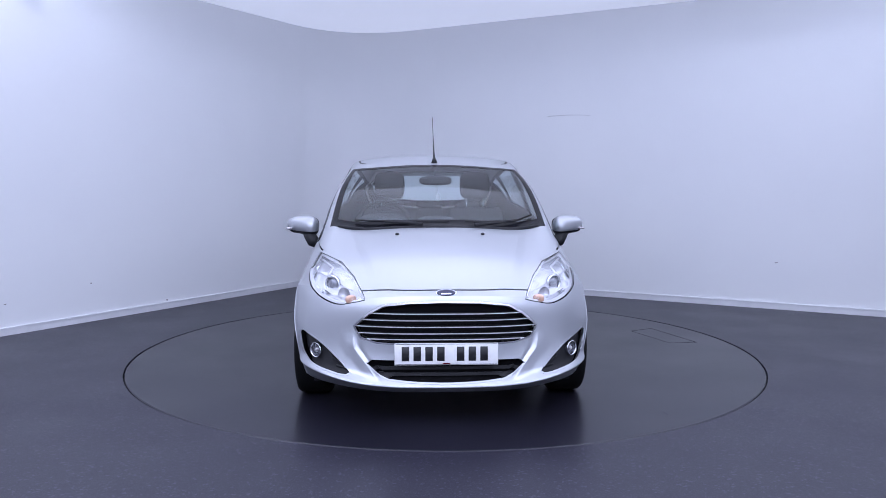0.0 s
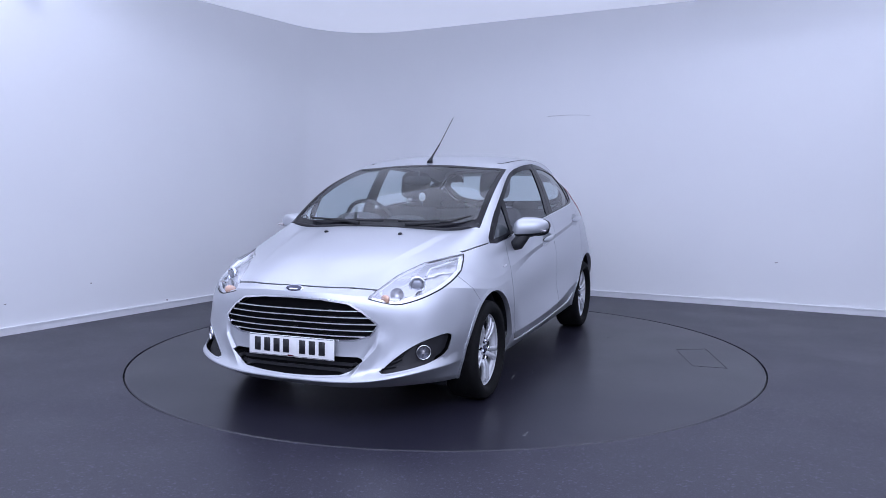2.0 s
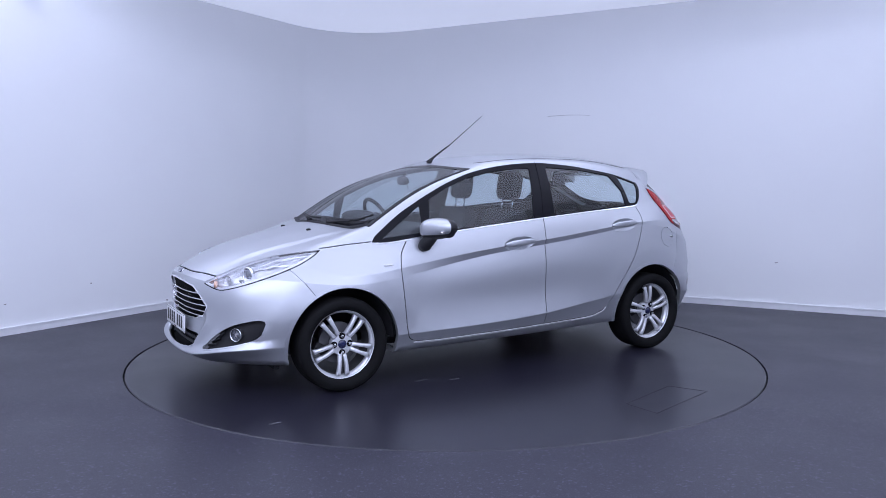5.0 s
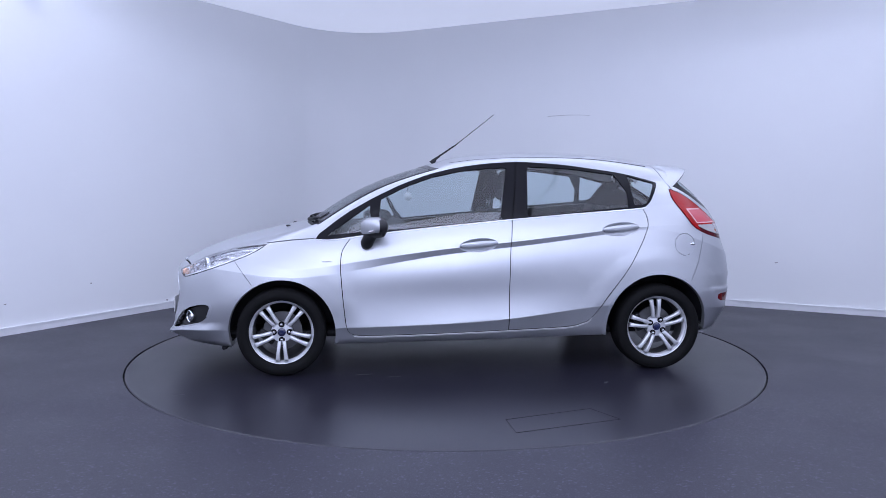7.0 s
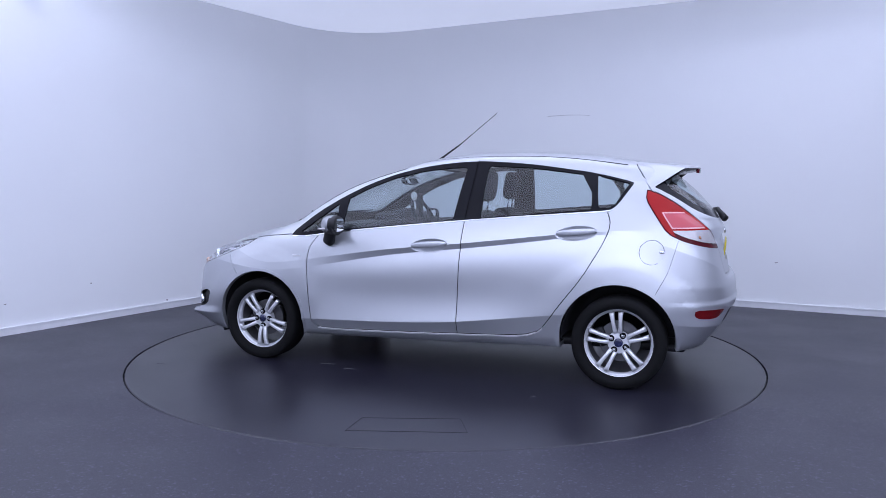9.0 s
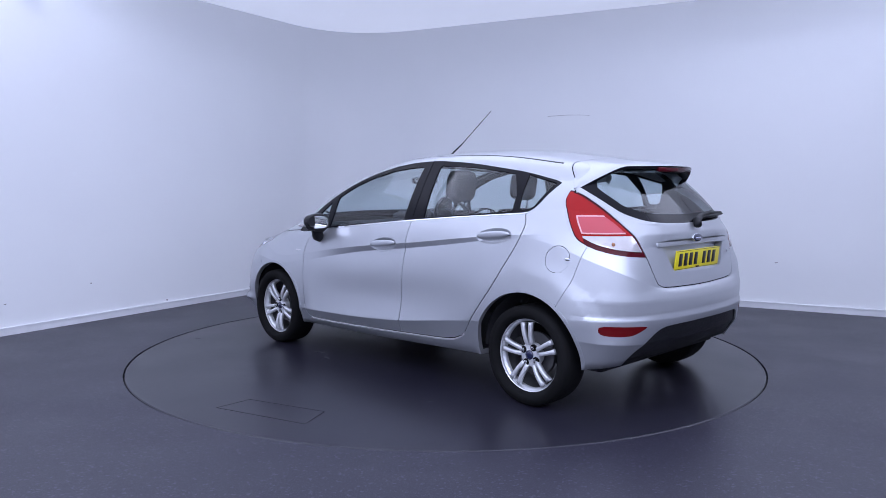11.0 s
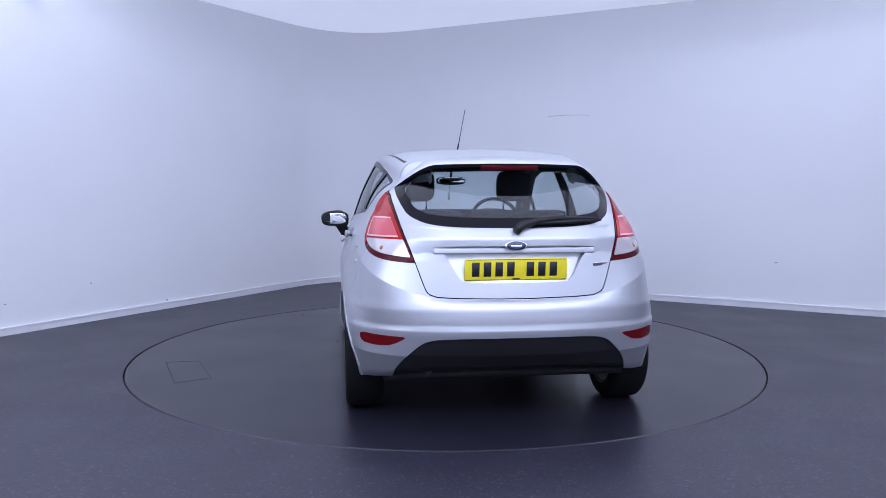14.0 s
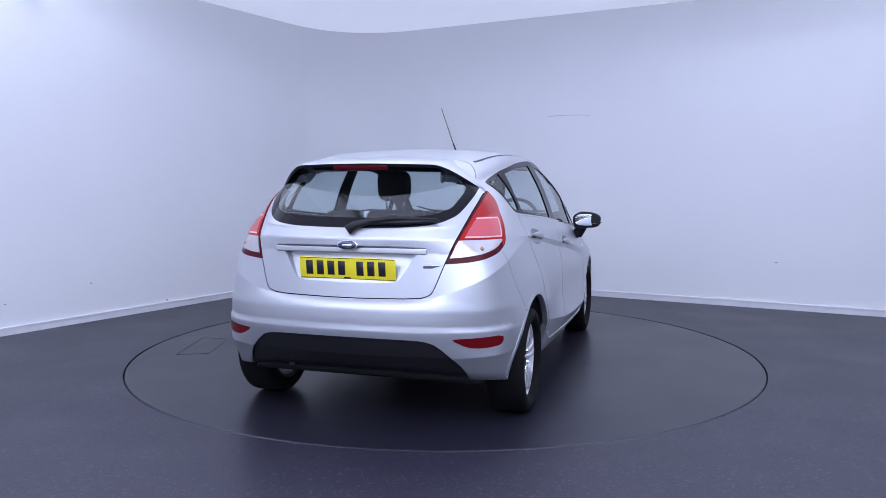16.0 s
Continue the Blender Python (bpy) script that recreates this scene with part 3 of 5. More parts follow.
bumper_r = path([(1.60, 1.0), (1.566, .874), (1.525, .726), (1.455, .589), (1.40, .50)])
diffuser = outline([(-.63, .20), (-.60, .32), (-.557, .382), (-.475, .462), (-.415, .482), (-.303, .488), (0, .49), (.303, .488), (.415, .482), (.475, .462), (.557, .382), (.60, .32), (.63, .20)], "yz", 2)
reflector = outline([(.775, .502), (.765, .452), (.69, .443), (.62, .449), (.548, .488), (.56, .494), (.66, .497)], "yz", 1)
recess = outline([(-.425, .936), (-.356, .90), (-.287, .778), (-.26, .757), (0, .752), (.26, .757), (.287, .778), (.356, .90), (.425, .936)], "yz", 1)
fuel = circle(1.428, 0.838, 0.072)
strip_z = [0.592, 0.558, 0.524, 0.49, 0.46]
ws_u, ws_v0, ws_v1 = 3.92, 7.97, 9.97

above_belt = lambda c: (c[:, 1] > 0.45) & (c[:, 2] > 0.86)
for fn, w in [(arch_f, flank), (arch_r, flank), (lip_f, flank), (lip_r, flank), (dlo, above_belt), (shift(dlo, -0.0065), above_belt)]:
    cut(fn, w)
for fn in (glass_front, glass_tri, glass_rear, glass_quarter):
    cut(fn, above_belt)
for o in (-G, G):
    cut(shift(b_line, o), flank)
    cut(shift(doors, o), flank)
    cut(shift(doors, -0.011), lambda c: flank(c) & (c[:, 2] < .42))
    cut(shift(bonnet_line, o), lambda c: (c[:, 0] > -1.36) & (c[:, 0] < -1.0) & (c[:, 1] > 0.6) & (c[:, 2] < .93))
    cut(shift(bumper_f, o * .5), lambda c: flank(c) & nose(c))
    cut(shift(bumper_r, o * .5), lambda c: flank(c) & tail(c) & (c[:, 2] < .95))
    cut(shift(fuel, o * 0.6), flank)
    cut(shift(gate, o), lambda c: tail(c) & (c[:, 2] < 1.24) & (c[:, 0] > 1.42))
    cut(shift(gate_top, o), lambda c: (c[:, 0] > 1.2) & (c[:, 2] > 1.1))
    cut(shift(gate_top, -0.06 if o > 0 else -0.09), lambda c: (c[:, 0] > 1.2) & (c[:, 2] > 1.1))
    cut(shift(bonnet_edge, o), lambda c: (c[:, 0] < -1.8) & (c[:, 2] > .6))
for o in (0.003, -0.003):
    cut(shift(head_top, o * 0.4), lambda c: (c[:, 0] < -1.3) & (c[:, 1] > .38) & (c[:, 2] > .6))
    cut(shift(head, o), lambda c: nose(c) & (c[:, 1] > .3))
cut(lambda P, uv=None: np.maximum(head(P), head_top(P) * 2.5) + 0.017, lambda c: nose(c) & (c[:, 1] > .3) & (c[:, 2] > .6))
cut(lamp_out, lambda c: tail(c) & (c[:, 1] > .4))
cut(shift(lamp_out, 0.006), lambda c: tail(c) & (c[:, 1] > .4))
cut(shift(lamp_out, 0.014), lambda c: tail(c) & (c[:, 1] > .4))
cut(shift(lamp_out, 0.045), lambda c: tail(c) & (c[:, 1] > .4))
cut(shift(gate, -0.03), lambda c: tail(c) & (c[:, 2] < 1.24) & (c[:, 2] > .8) & (c[:, 0] > 1.42))
cut(shift(gate, -0.008), lambda c: tail(c) & (c[:, 2] < 1.24) & (c[:, 2] > .8) & (c[:, 0] > 1.42))
cut(shift(gate, -0.012), lambda c: tail(c) & (c[:, 2] < 1.24) & (c[:, 2] > .8) & (c[:, 0] > 1.42))
for fn in (grille, shift(grille, -0.009), intake, shift(intake, -0.008), fog, shift(fog, -0.007)):
    cut(fn, nose)
for z in strip_z:
    for o in (0.0024, -0.0024):
        cut(lambda P, uv=None: P[:, 2] - z - o, lambda c: nose(c) & (grille(c) < 0.005))
for z in (0.285, 0.315):
    for o in (0.008, -0.008):
        cut(lambda P, uv=None: P[:, 2] - z - o, lambda c: nose(c) & (intake(c) < 0.005))
for fn in (gate_glass, shift(gate_glass, 0.05), diffuser, reflector, recess):
    cut(fn, lambda c: c[:, 0] > 1.4)
cut(lambda P, uv: uv[:, 1] - ws_v0)
for o in (0.0, 0.40):
    cut(lambda P, uv: uv[:, 0] - (ws_u - o), lambda c: (c[:, 0] < 0.1) & (c[:, 2] > .9))
cut(lambda P, uv: uv[:, 1] - ws_v1, lambda c: c[:, 0] < 0)
cut(lambda P, uv: uv[:, 1] - (ws_v1 - 0.09), lambda c: c[:, 0] < 0)
cut(lambda P, uv: uv[:, 1] - (ws_v0 + 0.19), lambda c: c[:, 0] < 0)
for o in (-0.05, 0.05):
    cut(lambda P, uv: uv[:, 1] - (10.9 + o), lambda c: c[:, 1] > .35)
cut(lamp_split, lambda c: tail(c) & (lamp_out(c) < 0.01) & (gate(c) > 0.0))
cut(shift(lamp_out, 0.024), lambda c: tail(c) & (c[:, 1] > .4))
cut(shift(lamp_split, -0.007), lambda c: tail(c) & (lamp_out(c) < 0.01) & (gate(c) > 0.0))
for z in (1.07, 1.063, 0.981, 0.974, 0.964):
    cut(lambda P, uv=None: P[:, 2] - z, lambda c: tail(c) & (lamp_out(c) < 0.01) & (gate(c) > 0.0))

# vertices along the pressed folds
for z in (.518, .528, .546, .575, .605, .628):
    cut(lambda P, uv=None: P[:, 2] - z, lambda c: (c[:, 0] > 1.48) & (c[:, 2] < .7))
for z in (.935, .966, .974, 1.0):
    cut(lambda P, uv=None: P[:, 2] - z, lambda c: (c[:, 0] > 1.6) & (gate(c) < .01))
for o in (-.012, -.003, .003, .012):
    cut(lambda P, uv=None: bonnet_fold(P) + o, lambda c: (c[:, 0] < -1.05) & (c[:, 0] > -1.9) & (c[:, 2] > .66))
for o in (-.006, .008, .03):
    cut(lambda P, uv=None: P[:, 2] - np.interp(P[:, 1], lip[:5, 1], lip[:5, 2]) - o, lambda c: (c[:, 0] < -1.58) & (c[:, 2] < .4))
for o in (-.025, -.004, .004, .022, .045):
    cut(lambda P, uv=None: intake_ridge(P) + o, lambda c: (c[:, 0] < -1.8) & (c[:, 2] > .24) & (c[:, 2] < .5))
for cx, cz in ((-1.24, .287), (1.235, .297)):
    for r in (.455, .49, .53):
        cut(circle(cx, cz, r), lambda c: flank(c) & (c[:, 2] > .33))
HANDLES = ((0.03, 0.842), (0.98, 0.942))


def handle_r(P, x, z):
    """Distance from a handle's middle, 1 on the rim of its oval cup."""
    dx, dz = P[:, 0] - x, P[:, 2] - z
    c, s_ = math.cos(radians(5)), math.sin(radians(5))
    return np.hypot((dx * c + dz * s_) / 0.128, (dz * c - dx * s_) / 0.045)


for hx, hz in HANDLES:
    for r in (0.25, 0.5, 0.7, 0.85, 1.0):
        cut(lambda P, uv=None: (handle_r(P, hx, hz) - r) * 0.045, lambda c: flank(c) & (np.abs(c[:, 0] - hx) < .2) & (np.abs(c[:, 2] - hz) < .12))

# which panel each triangle belongs to
CEN = POS[FACES].mean(1)
CUV = UV[FACES].mean(1)
X, Y, Z = CEN.T
U_, V_ = CUV.T
kind_of = np.full(len(FACES), "front_wing", dtype=object)


def put(name, mask):
    kind_of[mask] = name


s_doors, s_dlo, s_b = doors(CEN), dlo(CEN), b_line(CEN)
side = Y > 0.45
put("rear_quarter", X > 0.2)
put("roof", (V_ > 10) | ((V_ > 8) & (X > 1.0)))
put("a_pillar", (V_ > 8) & (V_ <= 10) & (X < 0.6))
put("rear_quarter", (V_ > 8) & (V_ <= 10) & (X > 0.6) & (gate_top(CEN) < 0))
put("bonnet", (V_ > 5) & (V_ <= ws_v0) & (X < -0.9) & (((X < -1.34) & (Z > .6)) | (bonnet_line(CEN) > 0)) & (bonnet_edge(CEN) > 0) & ((Y < .38) | (head(CEN) > 0) | (head_top(CEN) > 0)))
put("front_bumper", nose(CEN) & (bumper_f(CEN) < 0) & (kind_of != "bonnet") & (Z < .80))
put("bonnet", (kind_of == "front_bumper") & (V_ > 6.2))
put("sill", side & (s_doors > 0) & (Z < .33) & (X > -.90) & (X < .92))
# bright metal strip stands in for the highlight along the sill ledge
put("sill_highlight_strip", side & (s_doors > G) & (s_doors < 0.011) & (X > -.78) & (X < .78) & (Z < .40) & (V_ > 1))
put("sill", (V_ < 1) & (X > -.9) & (X < .92))
in_doors = side & (s_doors < 0) & (V_ > 1) & (V_ <= 8.3) & (s_dlo > 0)
put("front_door", in_doors & (s_b > 0))
put("rear_door", in_doors & (s_b <= 0))
gt = gate_top(CEN)
put("rear_bumper", (X > 1.2) & (bumper_r(CEN) > 0) & (V_ < 7.8) & (gate(CEN) > 0) & (lamp_out(CEN) > 0))
put("rear_bumper", (X > 1.45) & (gate(CEN) > 0) & (V_ < 6))
is_gate = (X > 1.25) & (gate(CEN) < 0) & ((gt > 0) | (Z < 1.17)) & (V_ > 4.5) & (Z > .6)
put("tailgate", is_gate)
put("rear_glass_border", is_gate & (gate_glass(CEN) < 0) & (((gt > 0.06) & ((Z < 1.285) | (Y < .38))) | ((gt > G) & (Z < 1.255)) | (Z < 1.17)))
put("rear_glass", is_gate & (gate_glass(CEN) < -0.05) & ((gt > 0.09) | (Z < 1.17)) & ((Z < 1.285) | (Y < .38)))
put("plate_recess", is_gate & (recess(CEN) < 0))
lampmask = tail(CEN) & (lamp_out(CEN) < 0) & (gate(CEN) > 0) & ((gt > 0) | (Z < 1.205))
put("tail_lamp_rim", lampmask)
lamp_in = lampmask & (lamp_out(CEN) < -0.006) & (gate(CEN) > 0.008)
lz = Z
put("tail_lamp_red", lamp_in)
deep = lamp_in & (lamp_split(CEN) > 0) & (gate(CEN) > 0.03)
put("tail_lamp_rim", lamp_in & (lamp_out(CEN) > -.024) & (lz < .964) & (lamp_split(CEN) > 0))
put("tail_lamp_frame", deep & (lz < 1.07) & (lz > .974))
put("tail_lamp_pale", deep & (lz < 1.063) & (lz > .981) & (lamp_split(CEN) > .007))
put("tail_lamp_clear", lamp_in & (lamp_out(CEN) < -0.024) & (lz < .964) & (lamp_split(CEN) > 0) & (gate(CEN) > 0.012))
put("tail_lamp_rim", lamp_in & (gate(CEN) < 0.012))
# seams
seam = np.zeros(len(FACES), bool)
low_side = side & (V_ > 1.2) & (s_dlo > 0.012)
seam |= low_side & (np.abs(s_doors) < G) & (V_ < 8.2) & (belt_line(CEN) < 0)
seam |= side & (np.abs(s_b) < G) & (s_doors < 0) & (V_ < 8.3) & (s_dlo > 0)
seam |= side & (np.abs(s_b) < G) & (s_dlo < 0.012)
seam |= side & nose(CEN) & (np.abs(bumper_f(CEN)) < G * .5) & (head(CEN) > 0) & (arch_f(CEN) > 0) & (Z < .76)
seam |= side & (np.abs(bumper_r(CEN)) < G * .5) & (Z < .91) & (lamp_out(CEN) > 0) & (X > 1.3) & (arch_r(CEN) > 0)
seam |= side & (np.abs(bonnet_line(CEN)) < G) & (X > -1.345) & (X < -1.03) & (Z > .8) & (Z < .92) & (Y > .6)
seam |= (X < -1.85) & (np.abs(bonnet_edge(CEN)) < G) & (Y < .46) & (Z > .65)
seam |= (X > 1.42) & (np.abs(gate(CEN)) < G) & (Z < 1.2) & (V_ > 4.5)
seam |= (X > 1.25) & (np.abs(gt) < G) & (Z > 1.19) & (V_ < 12.5)
for k, (hx, hz) in enumerate(HANDLES):
    put("handle_cup%d" % k, side & (handle_r(CEN, hx, hz) < 1) & (V_ < 8))
put("fuel_flap", (fuel(CEN) < 0) & side)
put("fuel_seam", (np.abs(fuel(CEN)) < G * 0.6) & side)
put("seam", seam)
# glazing
put("window_frame", side & (s_dlo < 0) & (V_ > 7.5))
put("chrome_strip", side & (s_dlo >= 0) & (s_dlo < 0.0065) & (belt_line(CEN) < 0.0) & (X > -1.02) & (X < 1.18))
for nm, fn in (("front_door_glass", glass_front), ("front_quarter_glass", glass_tri), ("rear_door_glass", glass_rear), ("rear_quarter_glass", glass_quarter)):
    put(nm, side & (fn(CEN) < 0) & (V_ > 7.5))
put("seam", side & (np.abs(s_b) < G) & (s_dlo < 0.0) & (V_ > 7.5))
ws = (V_ > ws_v0) & (V_ < ws_v1) & (U_ < ws_u) & (X < 0)
put("windscreen_border", ws)
put("windscreen", ws & (U_ < ws_u - .40) & (V_ < ws_v1 - .09) & (V_ > ws_v0 + .19))
put("roof_strip", (np.abs(V_ - 10.9) < .05) & (X > -.16) & (X < 1.25) & (U_ > 3.4) & (U_ < 11.9))
# nose openings
in_head = np.maximum(head(CEN), head_top(CEN) * 2.5)
put("headlamp_rim", nose(CEN) & (Y > .3) & (in_head < 0.003))
put("headlamp_cover", nose(CEN) & (Y > .3) & (in_head < -0.003))
gr = grille(CEN)
put("grille_surround", nose(CEN) & (gr < 0.009) & (V_ > 2.2))
put("grille_back", nose(CEN) & (gr < 0) & (V_ > 2.2))
for k, z in enumerate(strip_z):
    put("grille_bar%d" % k, nose(CEN) & (gr < 0) & (np.abs(Z - z) < .0024) & (V_ > 2.2))
put("intake_edge", nose(CEN) & (intake(CEN) < 0.008) & (V_ > 2.1))
put("intake_back", nose(CEN) & (intake(CEN) < 0) & (V_ > 2.1))
for k, z in enumerate((.285, .315)):
    put("intake_bar%d" % k, nose(CEN) & (intake(CEN) < 0) & (np.abs(Z - z) < .008) & (V_ > 2.1))
put("fog_edge", nose(CEN) & (fog(CEN) < 0.007) & (V_ > 2))
put("fog_pod", nose(CEN) & (fog(CEN) < 0) & (V_ > 2))
put("rear_valance", (X > 1.4) & (diffuser(CEN) < 0) & (V_ < 5))
put("rear_reflector", (X > 1.4) & (reflector(CEN) < 0) & (V_ < 5))
put("front_arch", side & (lip_f(CEN) < 0) & (V_ < 6) & (X < -.85))
put("rear_arch", side & (lip_r(CEN) < 0) & (V_ < 6) & (X > .8))
put("hole", (Y > .5) & ((arch_f(CEN) < 0) | (arch_r(CEN) < 0)) & (Z < .7))


PANELS = ("front_wing", "rear_quarter", "roof", "a_pillar", "bonnet", "front_bumper", "rear_bumper", "sill", "front_door", "rear_door", "tailgate")


def tidy():
    """Gives stray scraps of a panel to the panel beside them."""
    by_edge = {}
    for k, t in enumerate(FACES.tolist()):
        for a, b in ((0, 1), (1, 2), (2, 0)):
            by_edge.setdefault((min(t[a], t[b]), max(t[a], t[b])), []).append(k)
    near = [[] for _ in range(len(FACES))]
    for ks in by_edge.values():
        if len(ks) == 2:
            near[ks[0]].append(ks[1])
            near[ks[1]].append(ks[0])
    seen = np.zeros(len(FACES), bool)
    for k in range(len(FACES)):
        if seen[k]:
            continue
        comp, stack = [k], [k]
        seen[k] = True
        border = {}
        while stack:
            q = stack.pop()
            for o in near[q]:
                if kind_of[o] == kind_of[k]:
                    if not seen[o]:
                        seen[o] = True
                        comp.append(o)
                        stack.append(o)
                else:
                    border[kind_of[o]] = border.get(kind_of[o], 0) + 1
        if len(comp) < 40 and border and kind_of[k] in PANELS:
            best = [b for b in border if not b.endswith(("seam", "hole", "rim", "border", "edge", "strip", "back"))]
            if best:
                kind_of[comp] = max(best, key=lambda b: border[b])


tidy()
NRM = normals(UV)

CAR = new("car")
CAR.matrix_world = pose(0, 0, 0)
tagged(CAR, "silver metallic five-door hatchback parked on the turntable", "car")


def shell(name, faces, side_sign, mats, thick=0.006, lift=0.0, parent=None, label="", both=False, inner=True, wall=False):
    """A panel: the given triangles of the shell with thickness, on one flank (+1, -1) or over both.
    lift moves it out along the surface, by one amount or by a function of place; wall keeps its rim alone."""
    used, inv = np.unique(faces, return_inverse=True)
    f = inv.reshape(-1, 3)
    p, n = POS[used].copy(), NRM[used].copy()
    if callable(lift):
        p = p + n * lift(p)[:, None]
        fn_ = np.cross(p[f[:, 1]] - p[f[:, 0]], p[f[:, 2]] - p[f[:, 0]])
        n = n * 1e-9
        for c in range(3):
            np.add.at(n, f[:, c], fn_)
    else:
        p = p + n * lift
    if both:
        mid_ = np.abs(POS[used][:, 1]) < 1e-4
        p[mid_, 1] = 0
        n[mid_, 1] = 0
        other = np.arange(len(p))
        other[~mid_] = len(p) + np.arange((~mid_).sum())
        f = np.concatenate([f, other[f][:, ::-1]])
        p = np.concatenate([p, p[~mid_] * (1, -1, 1)])
        n = np.concatenate([n, n[~mid_] * (1, -1, 1)])
    elif side_sign < 0:
        p, n, f = p * (1, -1, 1), n * (1, -1, 1), f[:, ::-1]
    n = n / np.maximum(np.linalg.norm(n, axis=1), 1e-12)[:, None]
    fc, nr, mi = [f], [n[f]], [np.zeros(len(f), int)]
    co = p
    if thick:
        k = len(p)
        co = np.concatenate([p, p - n * thick])
        fc.append(f[:, ::-1] + k)
        nr.append(-n[f[:, ::-1]])
        mi.append(np.full(len(f), 1 if inner else 0))
        e = np.concatenate([f[:, (0, 1)], f[:, (1, 2)], f[:, (2, 0)]])
        key = {tuple(x) for x in e.tolist()}
        rim = np.array([x for x in sorted(key) if (x[1], x[0]) not in key], int).reshape(-1, 2)
        if len(rim):
            a, b = rim.T
            out = np.cross(p[b] - p[a], n[a] + n[b])
            w = np.zeros_like(p)
            np.add.at(w, a, out)
            np.add.at(w, b, out)
            w = w / np.maximum(np.linalg.norm(w, axis=1), 1e-12)[:, None]
            if wall:
                w, fc, nr, mi = -w, [], [], []
                fc += [np.stack([a, b, a + k], 1), np.stack([a + k, b, b + k], 1)]
                nr += [np.stack([w[a], w[b], w[a]], 1), np.stack([w[a], w[b], w[b]], 1)]
            else:
                fc += [np.stack([b, a, a + k], 1), np.stack([b, a + k, b + k], 1)]
                nr += [np.stack([w[b], w[a], w[a]], 1), np.stack([w[b], w[a], w[b]], 1)]
            mi.append(np.zeros(2 * len(a), int))
    fc, nr, mi = np.concatenate(fc), np.concatenate(nr), np.concatenate(mi)
    me = bpy.data.meshes.new(name)
    me.from_pydata((co + np.array(OFF)).tolist(), [], fc.tolist())
    mats = mats if isinstance(mats, (list, tuple)) else [mats]
    for m in mats:
        me.materials.append(m)
    if len(mats) > 1:
        me.polygons.foreach_set("material_index", mi)
    me.shade_smooth()
    me.normals_split_custom_set(nr.reshape(-1, 3).tolist())
    ob = link(name, me, parent or CAR)
    return tagged(ob, label) if label else ob


def faces_of(*names):
    return FACES[np.isin(kind_of, names)]


BODY = [PAINT, TRIM]


def pieces(f):
    """Splits triangles into connected pieces, largest first."""
    root = {}

    def find(v):
        while root.setdefault(v, v) != v:
            root[v] = root[root[v]]
            v = root[v]
        return v
    edge = {}
    for k, t in enumerate(f.tolist()):
        for a, b in ((0, 1), (1, 2), (2, 0)):
            o = edge.setdefault((min(t[a], t[b]), max(t[a], t[b])), k)
            root[find(k)] = find(o)
    tag = np.array([find(k) for k in range(len(f))])
    out = [f[tag == k] for k in np.unique(tag)]
    return sorted(out, key=len, reverse=True)


both_parts = {
    "bonnet": (BODY, .008, 0, ""), "front_bumper": ([PAINT, BLACK_PLASTIC], .008, 0, ""), "rear_bumper": ([PAINT, BLACK_PLASTIC], .008, 0, ""),
    "roof": ([PAINT, PALE_TRIM], .012, 0, ""), "tailgate": (BODY, .045, 0, ""),
    "windscreen": (GLASS, 0, -.001, "clear windscreen glass"), "windscreen_border": ([BLACK_GLOSS, TRIM], .006, .0, "black glazed windscreen border"),
    "rear_glass": (GLASS, 0, -.001, "clear rear window glass"), "rear_glass_border": ([BLACK_GLOSS, TRIM], .006, 0, "black glazed rear window border"),
    "rear_valance": (BLACK_PLASTIC, .01, -.012, "black grained plastic valance"),
    "grille_surround": (CHROME, .02, .002, "chrome grille surround"), "grille_back": (SEAM, .006, -.035, "black grille mesh"),
    "intake_edge": (PAINT, .012, .002, ""), "intake_back": (SEAM, .006, -.04, "black lower grille"),
    "plate_recess": (PAINT, .006, lambda P: -.012 - .034 * np.clip((P[:, 2] - .757) / .12, 0, 1), ""),
}
for nm, (mats, th, lift, lab) in both_parts.items():
    f = faces_of(nm)
    if not len(f):
        continue
    for k, piece in enumerate(pieces(f)):
        if np.abs(POS[piece][:, :, 1]).min() < 1e-4:
            shell(nm, piece, 1, mats, th, lift, label=lab, both=True)
        else:
            for s in (1, -1):
                shell(nm + "_side", piece, s, mats, th, lift, label=lab)
for k in range(len(strip_z)):
    f = faces_of("grille_bar%d" % k)
    if len(f):
        shell("grille_bar", f, 1, BRIGHT_TRIM, .004, -.004, label="thin chrome grille bar", both=True)
for k in range(2):
    f = faces_of("intake_bar%d" % k)
    if len(f):
        shell("intake_bar", f, 1, BLACK_PLASTIC, .010, -.026, label="black intake bar", both=True)
